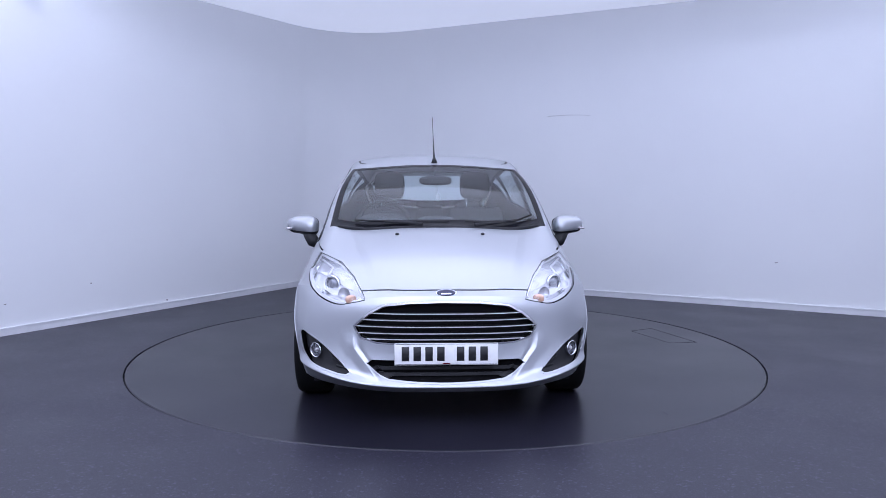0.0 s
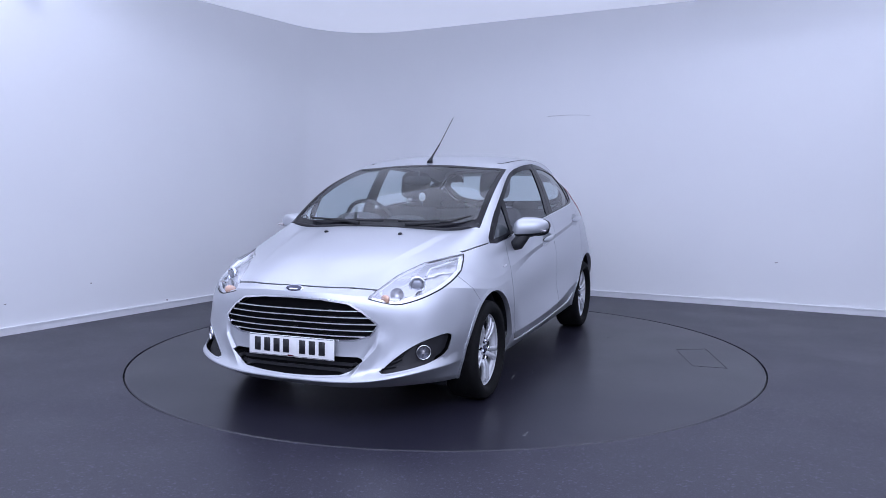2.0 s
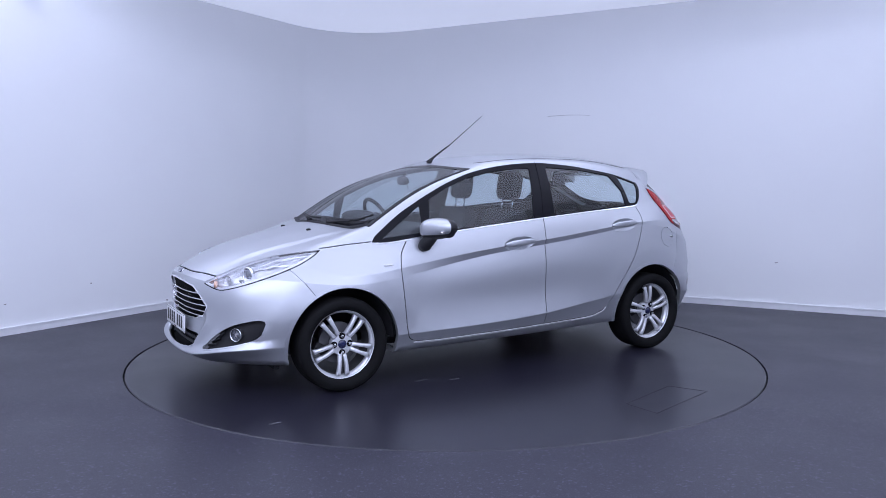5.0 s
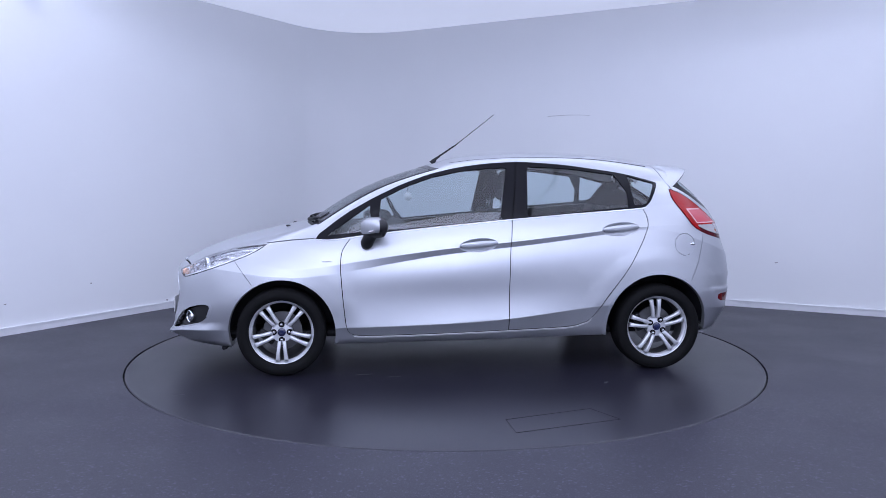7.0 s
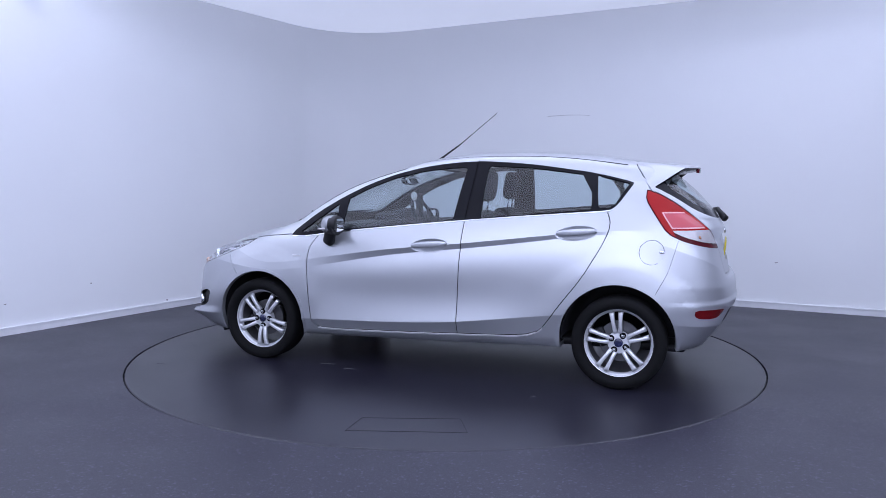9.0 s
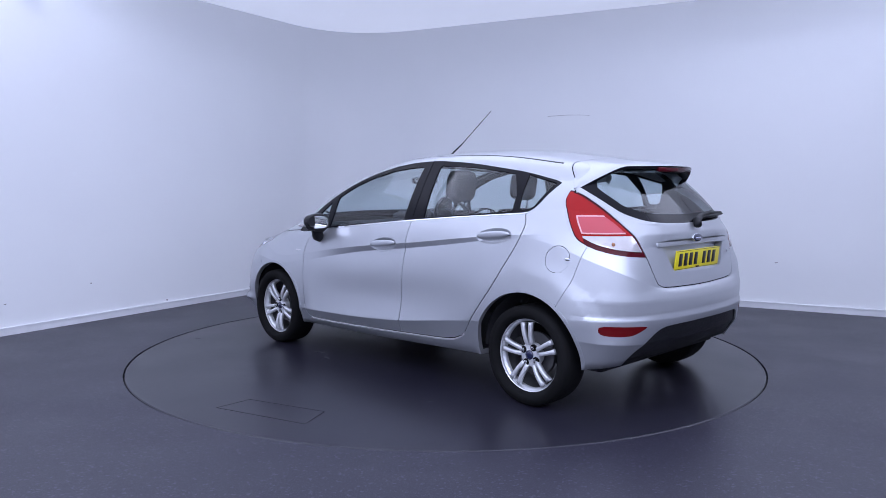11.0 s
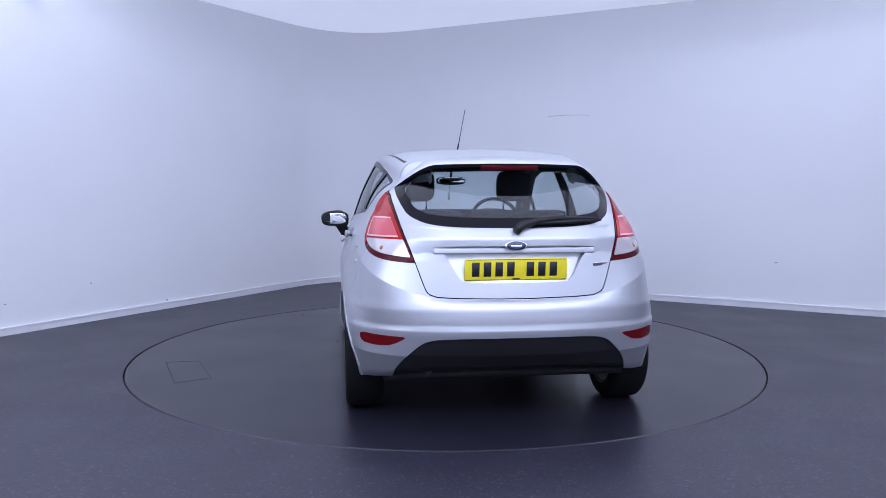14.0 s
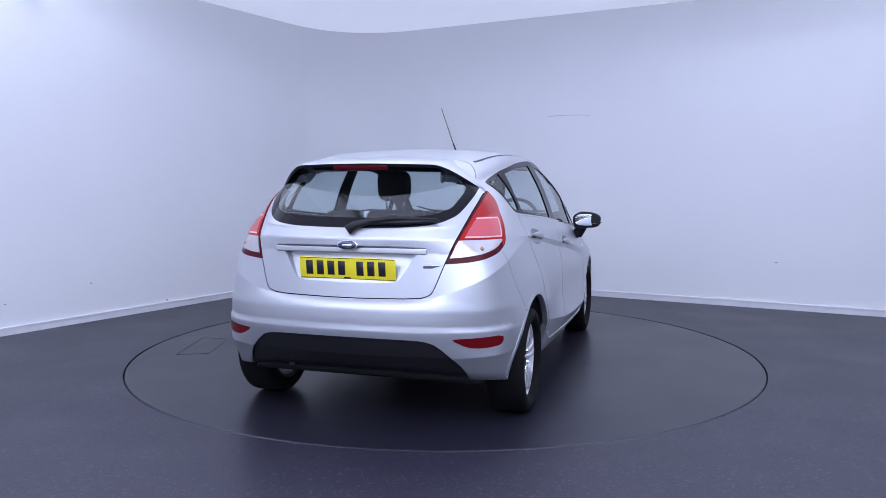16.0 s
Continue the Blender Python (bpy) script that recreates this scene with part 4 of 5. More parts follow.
side_parts = {
    "front_wing": (BODY, .008, 0, ""), "front_door": (BODY, .012, 0, ""), "rear_door": (BODY, .012, 0, ""), "rear_quarter": (BODY, .01, 0, ""),
    "sill": (BODY, .01, 0, ""), "a_pillar": (BODY, .01, 0, ""), "front_arch": ([PAINT, BLACK_PLASTIC], .03, .003, ""), "rear_arch": ([PAINT, BLACK_PLASTIC], .03, .003, ""),
    "sill_highlight_strip": (BRIGHT_TRIM, .008, .006, "thin bright strip for the highlight on the sill ledge"),
    "seam": (SEAM, .004, -.006, "dark panel seam"), "window_frame": ([BLACK_GLOSS, TRIM], .012, .001, "gloss black window frame"),
    "chrome_strip": (CHROME, .01, .003, "thin chrome waist strip"), "roof_strip": (BLACK_PLASTIC, .006, -.001, "black roof joint strip"),
    "front_door_glass": (GLASS, 0, -.004, "clear door glass"), "front_quarter_glass": (GLASS, 0, -.004, "clear corner glass"),
    "rear_door_glass": (GLASS, 0, -.004, "clear door glass"), "rear_quarter_glass": (GLASS, 0, -.004, "clear rear corner glass"),
    "tail_lamp_rim": ([DARK_RED, TRIM], .012, .001, "dark red lamp edge"), "tail_lamp_red": ([RED_LENS, TRIM], .012, .005, "bright red lamp lens"),
    "tail_lamp_pale": ([PINK_LENS, TRIM], .012, .006, "pale red stop lamp lens"), "tail_lamp_frame": ([FRAME_LENS, TRIM], .012, .007, "pale frame round the stop lamp"), "tail_lamp_clear": ([CLEAR_LENS, TRIM], .012, .005, "clear ribbed lamp lens"),
    "headlamp_rim": (BLACK_GLOSS, .01, -.002, "dark headlamp edge"), "headlamp_cover": (LAMP_CLEAR, 0, 0, "clear headlamp cover"),
    "fog_edge": ([PAINT, BLACK_PLASTIC], .006, .002, ""), "fog_pod": (BLACK_PLASTIC, .006, -.03, "black fog lamp recess"),
    "rear_reflector": (REFLEX, .012, .002, "red bumper reflector"),
}
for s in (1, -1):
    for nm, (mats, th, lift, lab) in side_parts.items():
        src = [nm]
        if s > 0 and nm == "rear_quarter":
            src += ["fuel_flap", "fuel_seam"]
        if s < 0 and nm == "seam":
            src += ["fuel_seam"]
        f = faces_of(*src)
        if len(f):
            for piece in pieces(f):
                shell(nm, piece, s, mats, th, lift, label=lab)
    if s < 0:
        shell("fuel_flap", faces_of("fuel_flap"), s, BODY, .006, 0)
    # lamp bowl behind the clear cover
    cover = faces_of("headlamp_cover")
    mid_c = POS[cover].mean(1)
    deep_ = np.maximum(head(mid_c), head_top(mid_c) * 2.5) < -.017
    shell("headlamp_wall", cover, s, BRIGHT_TRIM, .012, -.001, label="bright headlamp side wall", wall=True)
    shell("headlamp_bezel", cover[~deep_], s, BRIGHT_TRIM, .002, -.011, label="satin silver headlamp bezel")
    for piece in pieces(cover[deep_])[:1]:
        shell("headlamp_bowl_wall", piece, s, CHROME, .034, -.011, label="chrome headlamp bowl wall", wall=True)
        shell("headlamp_bowl", piece, s, REFLECTOR, .003, lambda P: -.044 + .007 * np.abs(np.sin(P[:, 0] * 34 + P[:, 2] * 20)), label="stepped bright headlamp reflector bowl")


# ---- car details ----
def place(bm, m):
    bmesh.ops.transform(bm, matrix=Matrix.Translation(OFF) @ m, verts=bm.verts)
    return bm


def lathe(profile, n=48, closed=False):
    """Turns a list of (radius, along) about the y axis."""
    bm = bmesh.new()
    rows = []
    for r, a in profile:
        rows.append([bm.verts.new((r * math.cos(2 * math.pi * i / n), a, r * math.sin(2 * math.pi * i / n))) for i in range(n)])
    pairs = list(zip(rows, rows[1:])) + ([(rows[-1], rows[0])] if closed else [])
    for a, b in pairs:
        for i in range(n):
            j = (i + 1) % n
            bm.faces.new((a[i], a[j], b[j], b[i]))
    if not closed:
        bm.faces.new(rows[0])
        bm.faces.new(rows[-1][::-1])
    bmesh.ops.recalc_face_normals(bm, faces=bm.faces)
    return bm


def box(sx, sy, sz, bevel=0.005, seg=2):
    bm = bmesh.new()
    bmesh.ops.create_cube(bm, size=1, matrix=Matrix.Diagonal((sx, sy, sz, 1)))
    if bevel:
        bmesh.ops.bevel(bm, geom=bm.edges[:], offset=bevel, segments=seg, affect="EDGES", profile=0.6)
    return bm


def tube(pts, radii, n=10):
    """A round bar through points, with a radius at each."""
    bm = bmesh.new()
    pts = [Vector(p) for p in pts]
    if not isinstance(radii, (list, tuple)):
        radii = [radii] * len(pts)
    rows = []
    for i, p in enumerate(pts):
        d = (pts[min(i + 1, len(pts) - 1)] - pts[max(i - 1, 0)]).normalized()
        a = d.cross(Vector((0, 0, 1)) if abs(d.z) < 0.9 else Vector((1, 0, 0))).normalized()
        b = d.cross(a)
        rows.append([bm.verts.new(p + (a * math.cos(2 * math.pi * k / n) + b * math.sin(2 * math.pi * k / n)) * radii[i]) for k in range(n)])
    for a, b in zip(rows, rows[1:]):
        for k in range(n):
            bm.faces.new((a[k], a[(k + 1) % n], b[(k + 1) % n], b[k]))
    bm.faces.new(rows[0][::-1])
    bm.faces.new(rows[-1])
    bmesh.ops.recalc_face_normals(bm, faces=bm.faces)
    return bm


def blob(sx, sy, sz, p=2.5, nu=28, nw=16):
    """A rounded pebble: a superellipsoid with half-axes sx, sy, sz."""
    bm = bmesh.new()
    f = lambda c: math.copysign(abs(c) ** (2 / p), c)
    rows = []
    for j in range(1, nw):
        th = math.pi * j / nw - math.pi / 2
        rows.append([bm.verts.new((sx * f(math.cos(th)) * f(math.cos(2 * math.pi * i / nu)), sy * f(math.cos(th)) * f(math.sin(2 * math.pi * i / nu)), sz * f(math.sin(th)))) for i in range(nu)])
    for a, b in zip(rows, rows[1:]):
        for i in range(nu):
            bm.faces.new((a[i], a[(i + 1) % nu], b[(i + 1) % nu], b[i]))
    lo, hi = bm.verts.new((0, 0, -sz)), bm.verts.new((0, 0, sz))
    for i in range(nu):
        bm.faces.new((rows[0][(i + 1) % nu], rows[0][i], lo))
        bm.faces.new((rows[-1][i], rows[-1][(i + 1) % nu], hi))
    return bm


def on_shell(u, v):
    uv = np.array([[u, v]], float)
    return Vector(surface(uv)[0]), Vector(normals(uv)[0])


def find_shell(target, u0, v0, axes):
    """The u, v whose point matches the two given coordinates."""
    uv = np.array([u0, v0], float)
    ax = ["xyz".index(a) for a in axes]
    for _ in range(12):
        p = surface(uv[None])[0][ax]
        ju = (surface(uv[None] + (1e-4, 0))[0][ax] - p) / 1e-4
        jv = (surface(uv[None] + (0, 1e-4))[0][ax] - p) / 1e-4
        uv = uv + np.clip(np.linalg.lstsq(np.stack([ju, jv], 1), np.array(target) - p, rcond=None)[0], -0.4, 0.4)
        uv = np.clip(uv, (0, 0), (NS - 1, NR - 1.01))
    return on_shell(*uv)


# -- wheels --
def spoke(angle, bend):
    """One leg of a twin spoke, from hub to rim; local y is outwards from the car."""
    bm = bmesh.new()
    rows = []
    n = 9
    for i in range(n):
        s = i / (n - 1)
        r = 0.058 + s * 0.128
        w = 0.0135 - 0.0025 * math.sin(math.pi * s) + 0.002 * s ** 3
        off = bend * (0.015 * s ** 0.7 + 0.0125)
        face = 0.010 - 0.012 * (1 - s) ** 2 + 0.012 * math.sin(math.pi * s) * 0.6
        ring_ = []
        for dx, dy in ((-w, -0.022), (-w, -0.004), (-w * 0.78, 0.003), (w * 0.78, 0.003), (w, -0.004), (w, -0.022)):
            ring_.append(bm.verts.new((off + dx, face + dy, r)))
        rows.append(ring_)
    for a, b in zip(rows, rows[1:]):
        for k in range(6):
            bm.faces.new((a[k], b[k], b[(k + 1) % 6], a[(k + 1) % 6]))
    bm.faces.new(rows[0])
    bm.faces.new(rows[-1][::-1])
    bmesh.ops.recalc_face_normals(bm, faces=bm.faces)
    bmesh.ops.rotate(bm, matrix=Matrix.Rotation(angle, 3, "Y"), verts=bm.verts)
    return bm


def wheel(x, s, twist, nuts):
    base_m = pose(x, s * 0.738, 0.285) @ (pose(0, 0, 0, 0, twist, 0) if s > 0 else pose(0, 0, 0, 0, twist, 180))
    hub = lathe([(0.0, 0.02), (0.199, 0.02), (0.203, 0.062), (0.211, 0.068), (0.211, 0.056), (0.193, 0.045), (0.187, 0.03), (0.193, 0.0), (0.12, 0.0)][1:-1], 64, closed=True)
    w = part("wheel", place(hub, base_m), ALLOY, CAR, "five twin-spoke silver alloy wheel")
    smooth_by_angle(w, 40)
    # inner rim coloured darker than the spokes and outer lip
    barrel = lathe([(0.190, 0.032), (0.186, -0.09), (0.20, -0.10), (0.205, -0.10), (0.197, -0.088), (0.194, 0.0)], 64, closed=True)
    smooth_by_angle(part("rim_barrel", place(barrel, base_m), BARREL, w, "dark grey inner rim"), 40)
    tyre = lathe([(0.204, -0.098), (0.235, -0.104), (0.268, -0.098), (0.281, -0.085), (0.2845, -0.06), (0.2855, 0.0), (0.2845, 0.06), (0.281, 0.082), (0.27, 0.095), (0.245, 0.102), (0.222, 0.098), (0.207, 0.07)], 72, closed=True)
    part("tyre", place(tyre, base_m), TYRE, w, "black low-profile tyre")
    for k in range(5):
        for b in (-1, 1):
            part("spoke", place(spoke(2 * math.pi * k / 5, b), base_m @ pose(0, 0.056, 0)), ALLOY, w)
    centre = lathe([(0.066, 0.0), (0.07, 0.03), (0.066, 0.042), (0.034, 0.048), (0.028, 0.048)], 40)
    smooth_by_angle(part("hub_disc", place(centre, base_m @ pose(0, 0.005, 0)), ALLOY, w), 35)
    cap = lathe([(0.027, 0.0), (0.0265, 0.006), (0.017, 0.009), (0.007, 0.01)], 32)
    part("centre_cap", place(cap, base_m @ pose(0, 0.052, 0)), BADGE_BLUE, w, "dark blue oval-marked centre cap")
    for k in range(4):
        a = math.pi / 2 * k + radians(nuts)
        m = pose(x, s * 0.738, 0.285, 0, 0, 0 if s > 0 else 180) @ pose(0.05 * math.cos(a), 0.043, 0.05 * math.sin(a))
        smooth_by_angle(part("wheel_nut", place(lathe([(0.0115, 0.0), (0.0115, 0.018), (0.009, 0.024), (0.004, 0.025)], 6), m), CHROME, w, "chrome wheel nut"), 30)
        part("nut_socket", place(lathe([(0.0195, 0.0), (0.0195, 0.0115), (0.0115, 0.0115), (0.0115, 0.002)], 20, closed=True), m), SEAM, w)
    disc = lathe([(0.125, -0.03), (0.125, -0.008), (0.06, -0.008), (0.06, 0.0)], 48)
    smooth_by_angle(part("brake_disc", place(disc, base_m), BRAKE, w, "grey brake disc"), 30)
    part("caliper", place(box(0.06, 0.05, 0.12, 0.012), base_m @ pose(0.105, -0.02, 0.03, 0, 20, 0)), BLACK_PLASTIC, w)
    valve = tube([(0.0, 0.045, 0.185), (0.0, 0.062, 0.165)], 0.004, 8)
    part("valve", place(valve, base_m @ pose(0, 0, 0, 0, 14, 0)), SEAM, w)
    return w


for x, tw, nut in ((-1.246, 36, 0), (1.245, 5, 30)):
    for s in (-1, 1):
        wheel(x, s, tw if s < 0 else -tw, nut)
        liner = lathe([(0.355, 0.07), (0.355, 0.30), (0.30, 0.32), (0.05, 0.325), (0.05, 0.33), (0.362, 0.33), (0.362, 0.07)], 48, closed=True)
        cut_low = [v for v in liner.verts if v.co.z < -0.03]
        bmesh.ops.delete(liner, geom=cut_low, context="VERTS")
        m = pose(x, s * 0.83, 0.288) @ pose(0, 0, 0, 0, 0, 180 if s > 0 else 0)
        part("wheel_liner", place(liner, m), BLACK_PLASTIC, CAR, "black wheel arch liner")
        # axle end behind the wheel
        part("axle_stub", place(lathe([(0.05, 0.0), (0.05, 0.12), (0.035, 0.35)], 20), m @ pose(0, 0.1, 0)), BRAKE, CAR)

# -- underside --
bm = box(3.35, 1.30, 0.05, 0.02)
part("floor_pan", place(bm, pose(-0.05, 0, 0.245)), BLACK_PLASTIC, CAR, "dark underbody")
part("exhaust", place(tube([(0.9, 0.35, 0.22), (1.3, -0.35, 0.23), (1.5, -0.42, 0.26), (1.64, -0.42, 0.275)], [0.03, 0.03, 0.022, 0.022], 14), Matrix()), BRAKE, CAR, "dull steel exhaust pipe")
part("rear_beam", place(tube([(1.2, -0.62, 0.29), (1.2, 0.62, 0.29)], 0.03, 12), Matrix()), BLACK_PLASTIC, CAR)
for s in (-1, 1):
    part("air_deflector", place(box(0.03, 0.22, 0.06, 0.006), pose(-1.63, s * 0.60, 0.188, 0, -12, 0)), BLACK_PLASTIC, CAR, "black air deflector strip")


# -- door mirrors --
def mirror(s):
    shell_m = pose(-0.622, s * 0.895, 0.962, 0, 0, 0)
    bm = blob(0.092, 0.108, 0.066, 2.6)
    for v in bm.verts:
        taper = 1 - 0.30 * (v.co.y / 0.115 * 1.0)
        v.co.z *= max(0.4, taper) * (1 if v.co.z > 0 else 0.9)
        v.co.x *= max(0.55, 1 - 0.22 * v.co.y / 0.115)
        if v.co.x > 0.028:
            v.co.x = 0.028 + (v.co.x - 0.028) * 0.15
        v.co.x += 0.035 * (v.co.y / 0.115)
        v.co.z += 0.012 * (v.co.y / 0.115)
    if s < 0:
        for v in bm.verts:
            v.co.y *= -1
        bmesh.ops.reverse_faces(bm, faces=bm.faces)
    # silver cap above, black base below
    low = bm.copy()
    bmesh.ops.bisect_plane(bm, geom=bm.verts[:] + bm.edges[:] + bm.faces[:], plane_co=(0, 0, -0.026), plane_no=(-0.12, 0.0, 1), clear_inner=True)
    bmesh.ops.bisect_plane(low, geom=low.verts[:] + low.edges[:] + low.faces[:], plane_co=(0, 0, -0.028), plane_no=(-0.12, 0.0, 1), clear_outer=True)
    for b in (bm, low):
        bmesh.ops.holes_fill(b, edges=[e for e in b.edges if e.is_boundary])
    for f in bm.faces:
        f.material_index = 1 if f.calc_center_median().x > 0.012 else 0
    cap = part("door_mirror", place(bm, shell_m), [PAINT, BLACK_PLASTIC], CAR, "silver door mirror housing")
    smooth_by_angle(cap, 50)
    smooth_by_angle(part("mirror_base", place(low, shell_m), BLACK_PLASTIC, cap), 50)
    gl = blob(0.004, 0.090, 0.043, 3.0)
    part("mirror_glass", place(gl, shell_m @ pose(0.041, s * 0.0, 0.004, 0, 0, s * -4)), MIRROR, cap, "mirror glass")
    rim = blob(0.016, 0.106, 0.058, 3.0)
    part("mirror_rim", place(rim, shell_m @ pose(0.027, 0, 0.002, 0, 0, s * -4)), BLACK_PLASTIC, cap)
    ind = blob(0.014, 0.045, 0.009, 2.5)
    part("indicator", place(ind, shell_m @ pose(-0.03, s * 0.07, -0.018, 0, 0, s * 38)), CLEAR_LENS, cap, "clear indicator strip")
    arm = tube([(-0.70, s * 0.79, 0.845), (-0.695, s * 0.82, 0.86), (-0.675, s * 0.845, 0.90), (-0.65, s * 0.865, 0.935)], [0.032, 0.042, 0.04, 0.036], 14)
    part("mirror_arm", place(arm, Matrix()), BLACK_PLASTIC, cap, "black mirror arm")


for s in (-1, 1):
    mirror(s)


# -- door handles --
def handle(k, s):
    x, z = HANDLES[k]
    cup = shell("handle_cup", faces_of("handle_cup%d" % k), s, BODY, .004, lambda P: -.024 * (1 - np.clip(handle_r(P, x, z), 0, 1) ** 2.5), label="scooped silver handle cup")
    p, n = find_shell((x, z), 7.2 if x < 0.3 else 9.3, 6.5, "xz")
    grip = blob(0.124, 0.011, 0.021, 2.4)
    for v in grip.verts:
        v.co.y += 0.014 * (1 - (v.co.x / 0.124) ** 2) * s
    part("door_handle", place(grip, pose(p.x, s * (p.y + 0.005), p.z + 0.007, 0, -5, 0)), PAINT, cup, "silver pull handle")


for s in (-1, 1):
    for k in range(2):
        handle(k, s)

# fuel flap finger notch
p, n = find_shell((1.485, 0.84), 10.8, 5.6, "xz")
part("flap_notch", place(blob(0.018, 0.006, 0.009, 2.2), pose(p.x, -p.y, p.z)), CHROME, CAR, "bright fuel flap notch")


# -- lamps --
def headlamp(s):
    p, n = find_shell((0.60, 0.735), 2.9, 6.2, "yz")
    c = Vector((p.x - n.x * 0.03, s * (p.y - n.y * 0.03), p.z - n.z * 0.03))

    def at(dx=0.0, dy=0.0, dz=0.0):
        return Matrix.Translation(c) @ pose(dx, dy, dz) @ pose(0, 0, 0, 0, 0, 90) @ pose(0, 0, 0, 0, 0, -s * 25)
    ring_ = lathe([(0.041, -0.01), (0.045, 0.012), (0.04, 0.018), (0.033, 0.012), (0.033, -0.01)], 40, closed=True)
    lampo = part("projector_ring", place(ring_, at()), CHROME, CAR, "chrome projector lamp ring")
    part("projector_lens", place(blob(0.033, 0.02, 0.033, 2.0), at()), MIRROR_LENS, lampo, "glass projector lens")
    # high beam bowl beside it, and the amber turn lamp in the inner corner
    q, n = find_shell((0.525, 0.695), 2.4, 5.8, "yz")
    m = Matrix.Translation((q.x - n.x * 0.03, s * (q.y - n.y * 0.03), q.z - n.z * 0.03)) @ pose(0, 0, 0, 0, 0, 90 - s * 25)
    part("high_beam_bowl", place(lathe([(0.036, 0.012), (0.034, 0.014), (0.03, 0.006), (0.02, -0.008), (0.008, -0.014)], 32), m), REFLECTOR, lampo, "bright high beam bowl")
    part("high_beam_bulb", place(blob(0.007, 0.012, 0.007, 2), m), CLEAR_LENS, lampo)
    q, n = find_shell((0.478, 0.652), 2.25, 5.3, "yz")
    part("turn_lamp", place(blob(0.012, 0.03, 0.022, 2.6), pose(q.x - n.x * 0.024, s * (q.y + 0.016 - n.y * 0.024), q.z + 0.012 - n.z * 0.024, 0, 0, s * 25)), AMBER, lampo, "amber turn lamp")
    pts = []
    for x, z in ((-1.70, 0.765), (-1.60, 0.80), (-1.50, 0.818), (-1.42, 0.826)):
        q, n = find_shell((x, z), 3.8, 6.2, "xz")
        pts.append((q.x - n.x * 0.02, s * (q.y - n.y * 0.02), q.z - n.z * 0.02))
    part("running_light", place(tube(pts, 0.006, 10), Matrix()), BRIGHT_TRIM, lampo, "slim running light strip")
    # fog lamp
    q, n = find_shell((0.668, 0.378), 2.95, 2.8, "yz")
    m = pose(q.x + 0.026, s * q.y, q.z) @ pose(0, 0, 0, 0, 0, 90 - s * 38)
    f = part("fog_lamp", place(lathe([(0.039, -0.02), (0.039, 0.012), (0.036, 0.015), (0.034, 0.006), (0.034, -0.02)], 32, closed=True), m), CHROME, CAR, "round chrome-ringed fog lamp")
    part("fog_bowl", place(lathe([(0.034, 0.002), (0.025, -0.008), (0.012, -0.016), (0.004, -0.018)], 28), m), MIRROR_LENS, f)
    part("fog_bulb", place(blob(0.008, 0.012, 0.012, 2), m), CLEAR_LENS, f)
    for k in range(3):
        q0, n = find_shell((0.60 - 0.02 * k, 0.385 - k * 0.035), 2.7, 2.7, "yz")
        q1, n = find_shell((0.555 - 0.03 * k, 0.345 - k * 0.022), 2.5, 2.5, "yz")
        part("recess_bar", place(tube([(q0.x + 0.02, s * q0.y, q0.z), (q1.x + 0.02, s * q1.y, q1.z)], 0.006, 8), Matrix()), BLACK_PLASTIC, f)


MIRROR_LENS = material("projector_glass", (0.22, 0.23, 0.27), 0.05, 0.6, 1.0)
for s in (-1, 1):
    headlamp(s)


# bulb seen through the clear part of each tail lamp
for s in (-1, 1):
    p, n = find_shell((1.69, 0.922), 12.0, 6.8, "xz")
    part("tail_lamp_bulb", place(blob(0.011, 0.011, 0.013, 2.0), pose(p.x, s * p.y, p.z)), BULB, CAR, "amber bulb in the clear lens")


# -- badges, plates --
def badge(x, z, name, w, h, lean):
    base = part(name, place(lathe([(w, 0.0), (w, 0.006), (w * 0.93, 0.008)], 40), pose(x, 0, z) @ pose(0, 0, 0, 0, lean, 0) @ pose(0, 0, 0, 0, 0, 90 if x < 0 else -90) @ Matrix.Diagonal((1, 1, h / w, 1))), CHROME, CAR, "chrome-edged oval badge")
    d = -0.003 if x < 0 else 0.003
    part("badge_field", place(lathe([(w * 0.88, 0.0), (w * 0.88, 0.008), (w * 0.6, 0.0095)], 40), pose(x + d * 0.4, 0, z) @ pose(0, 0, 0, 0, lean, 0) @ pose(0, 0, 0, 0, 0, 90 if x < 0 else -90) @ Matrix.Diagonal((1, 1, h / w, 1))), BADGE_BLUE, base, "dark blue badge field")
    part("badge_mark", place(box(0.003, w * 0.95, h * 0.35, 0.001), pose(x + d * 4, 0, z) @ pose(0, 0, 0, 0, lean, 0)), CHROME, base, "plain silver bar")


pf, nf = find_shell((0.0, 0.694), 0, 5.3, "yz")
badge(pf.x + 0.001, 0.694, "front_badge", 0.054, 0.021, 35)
pr, nr_ = find_shell((0.0, 0.945), 15, 6.9, "yz")
badge(pr.x - 0.001, 0.937, "rear_badge", 0.056, 0.024, -10)


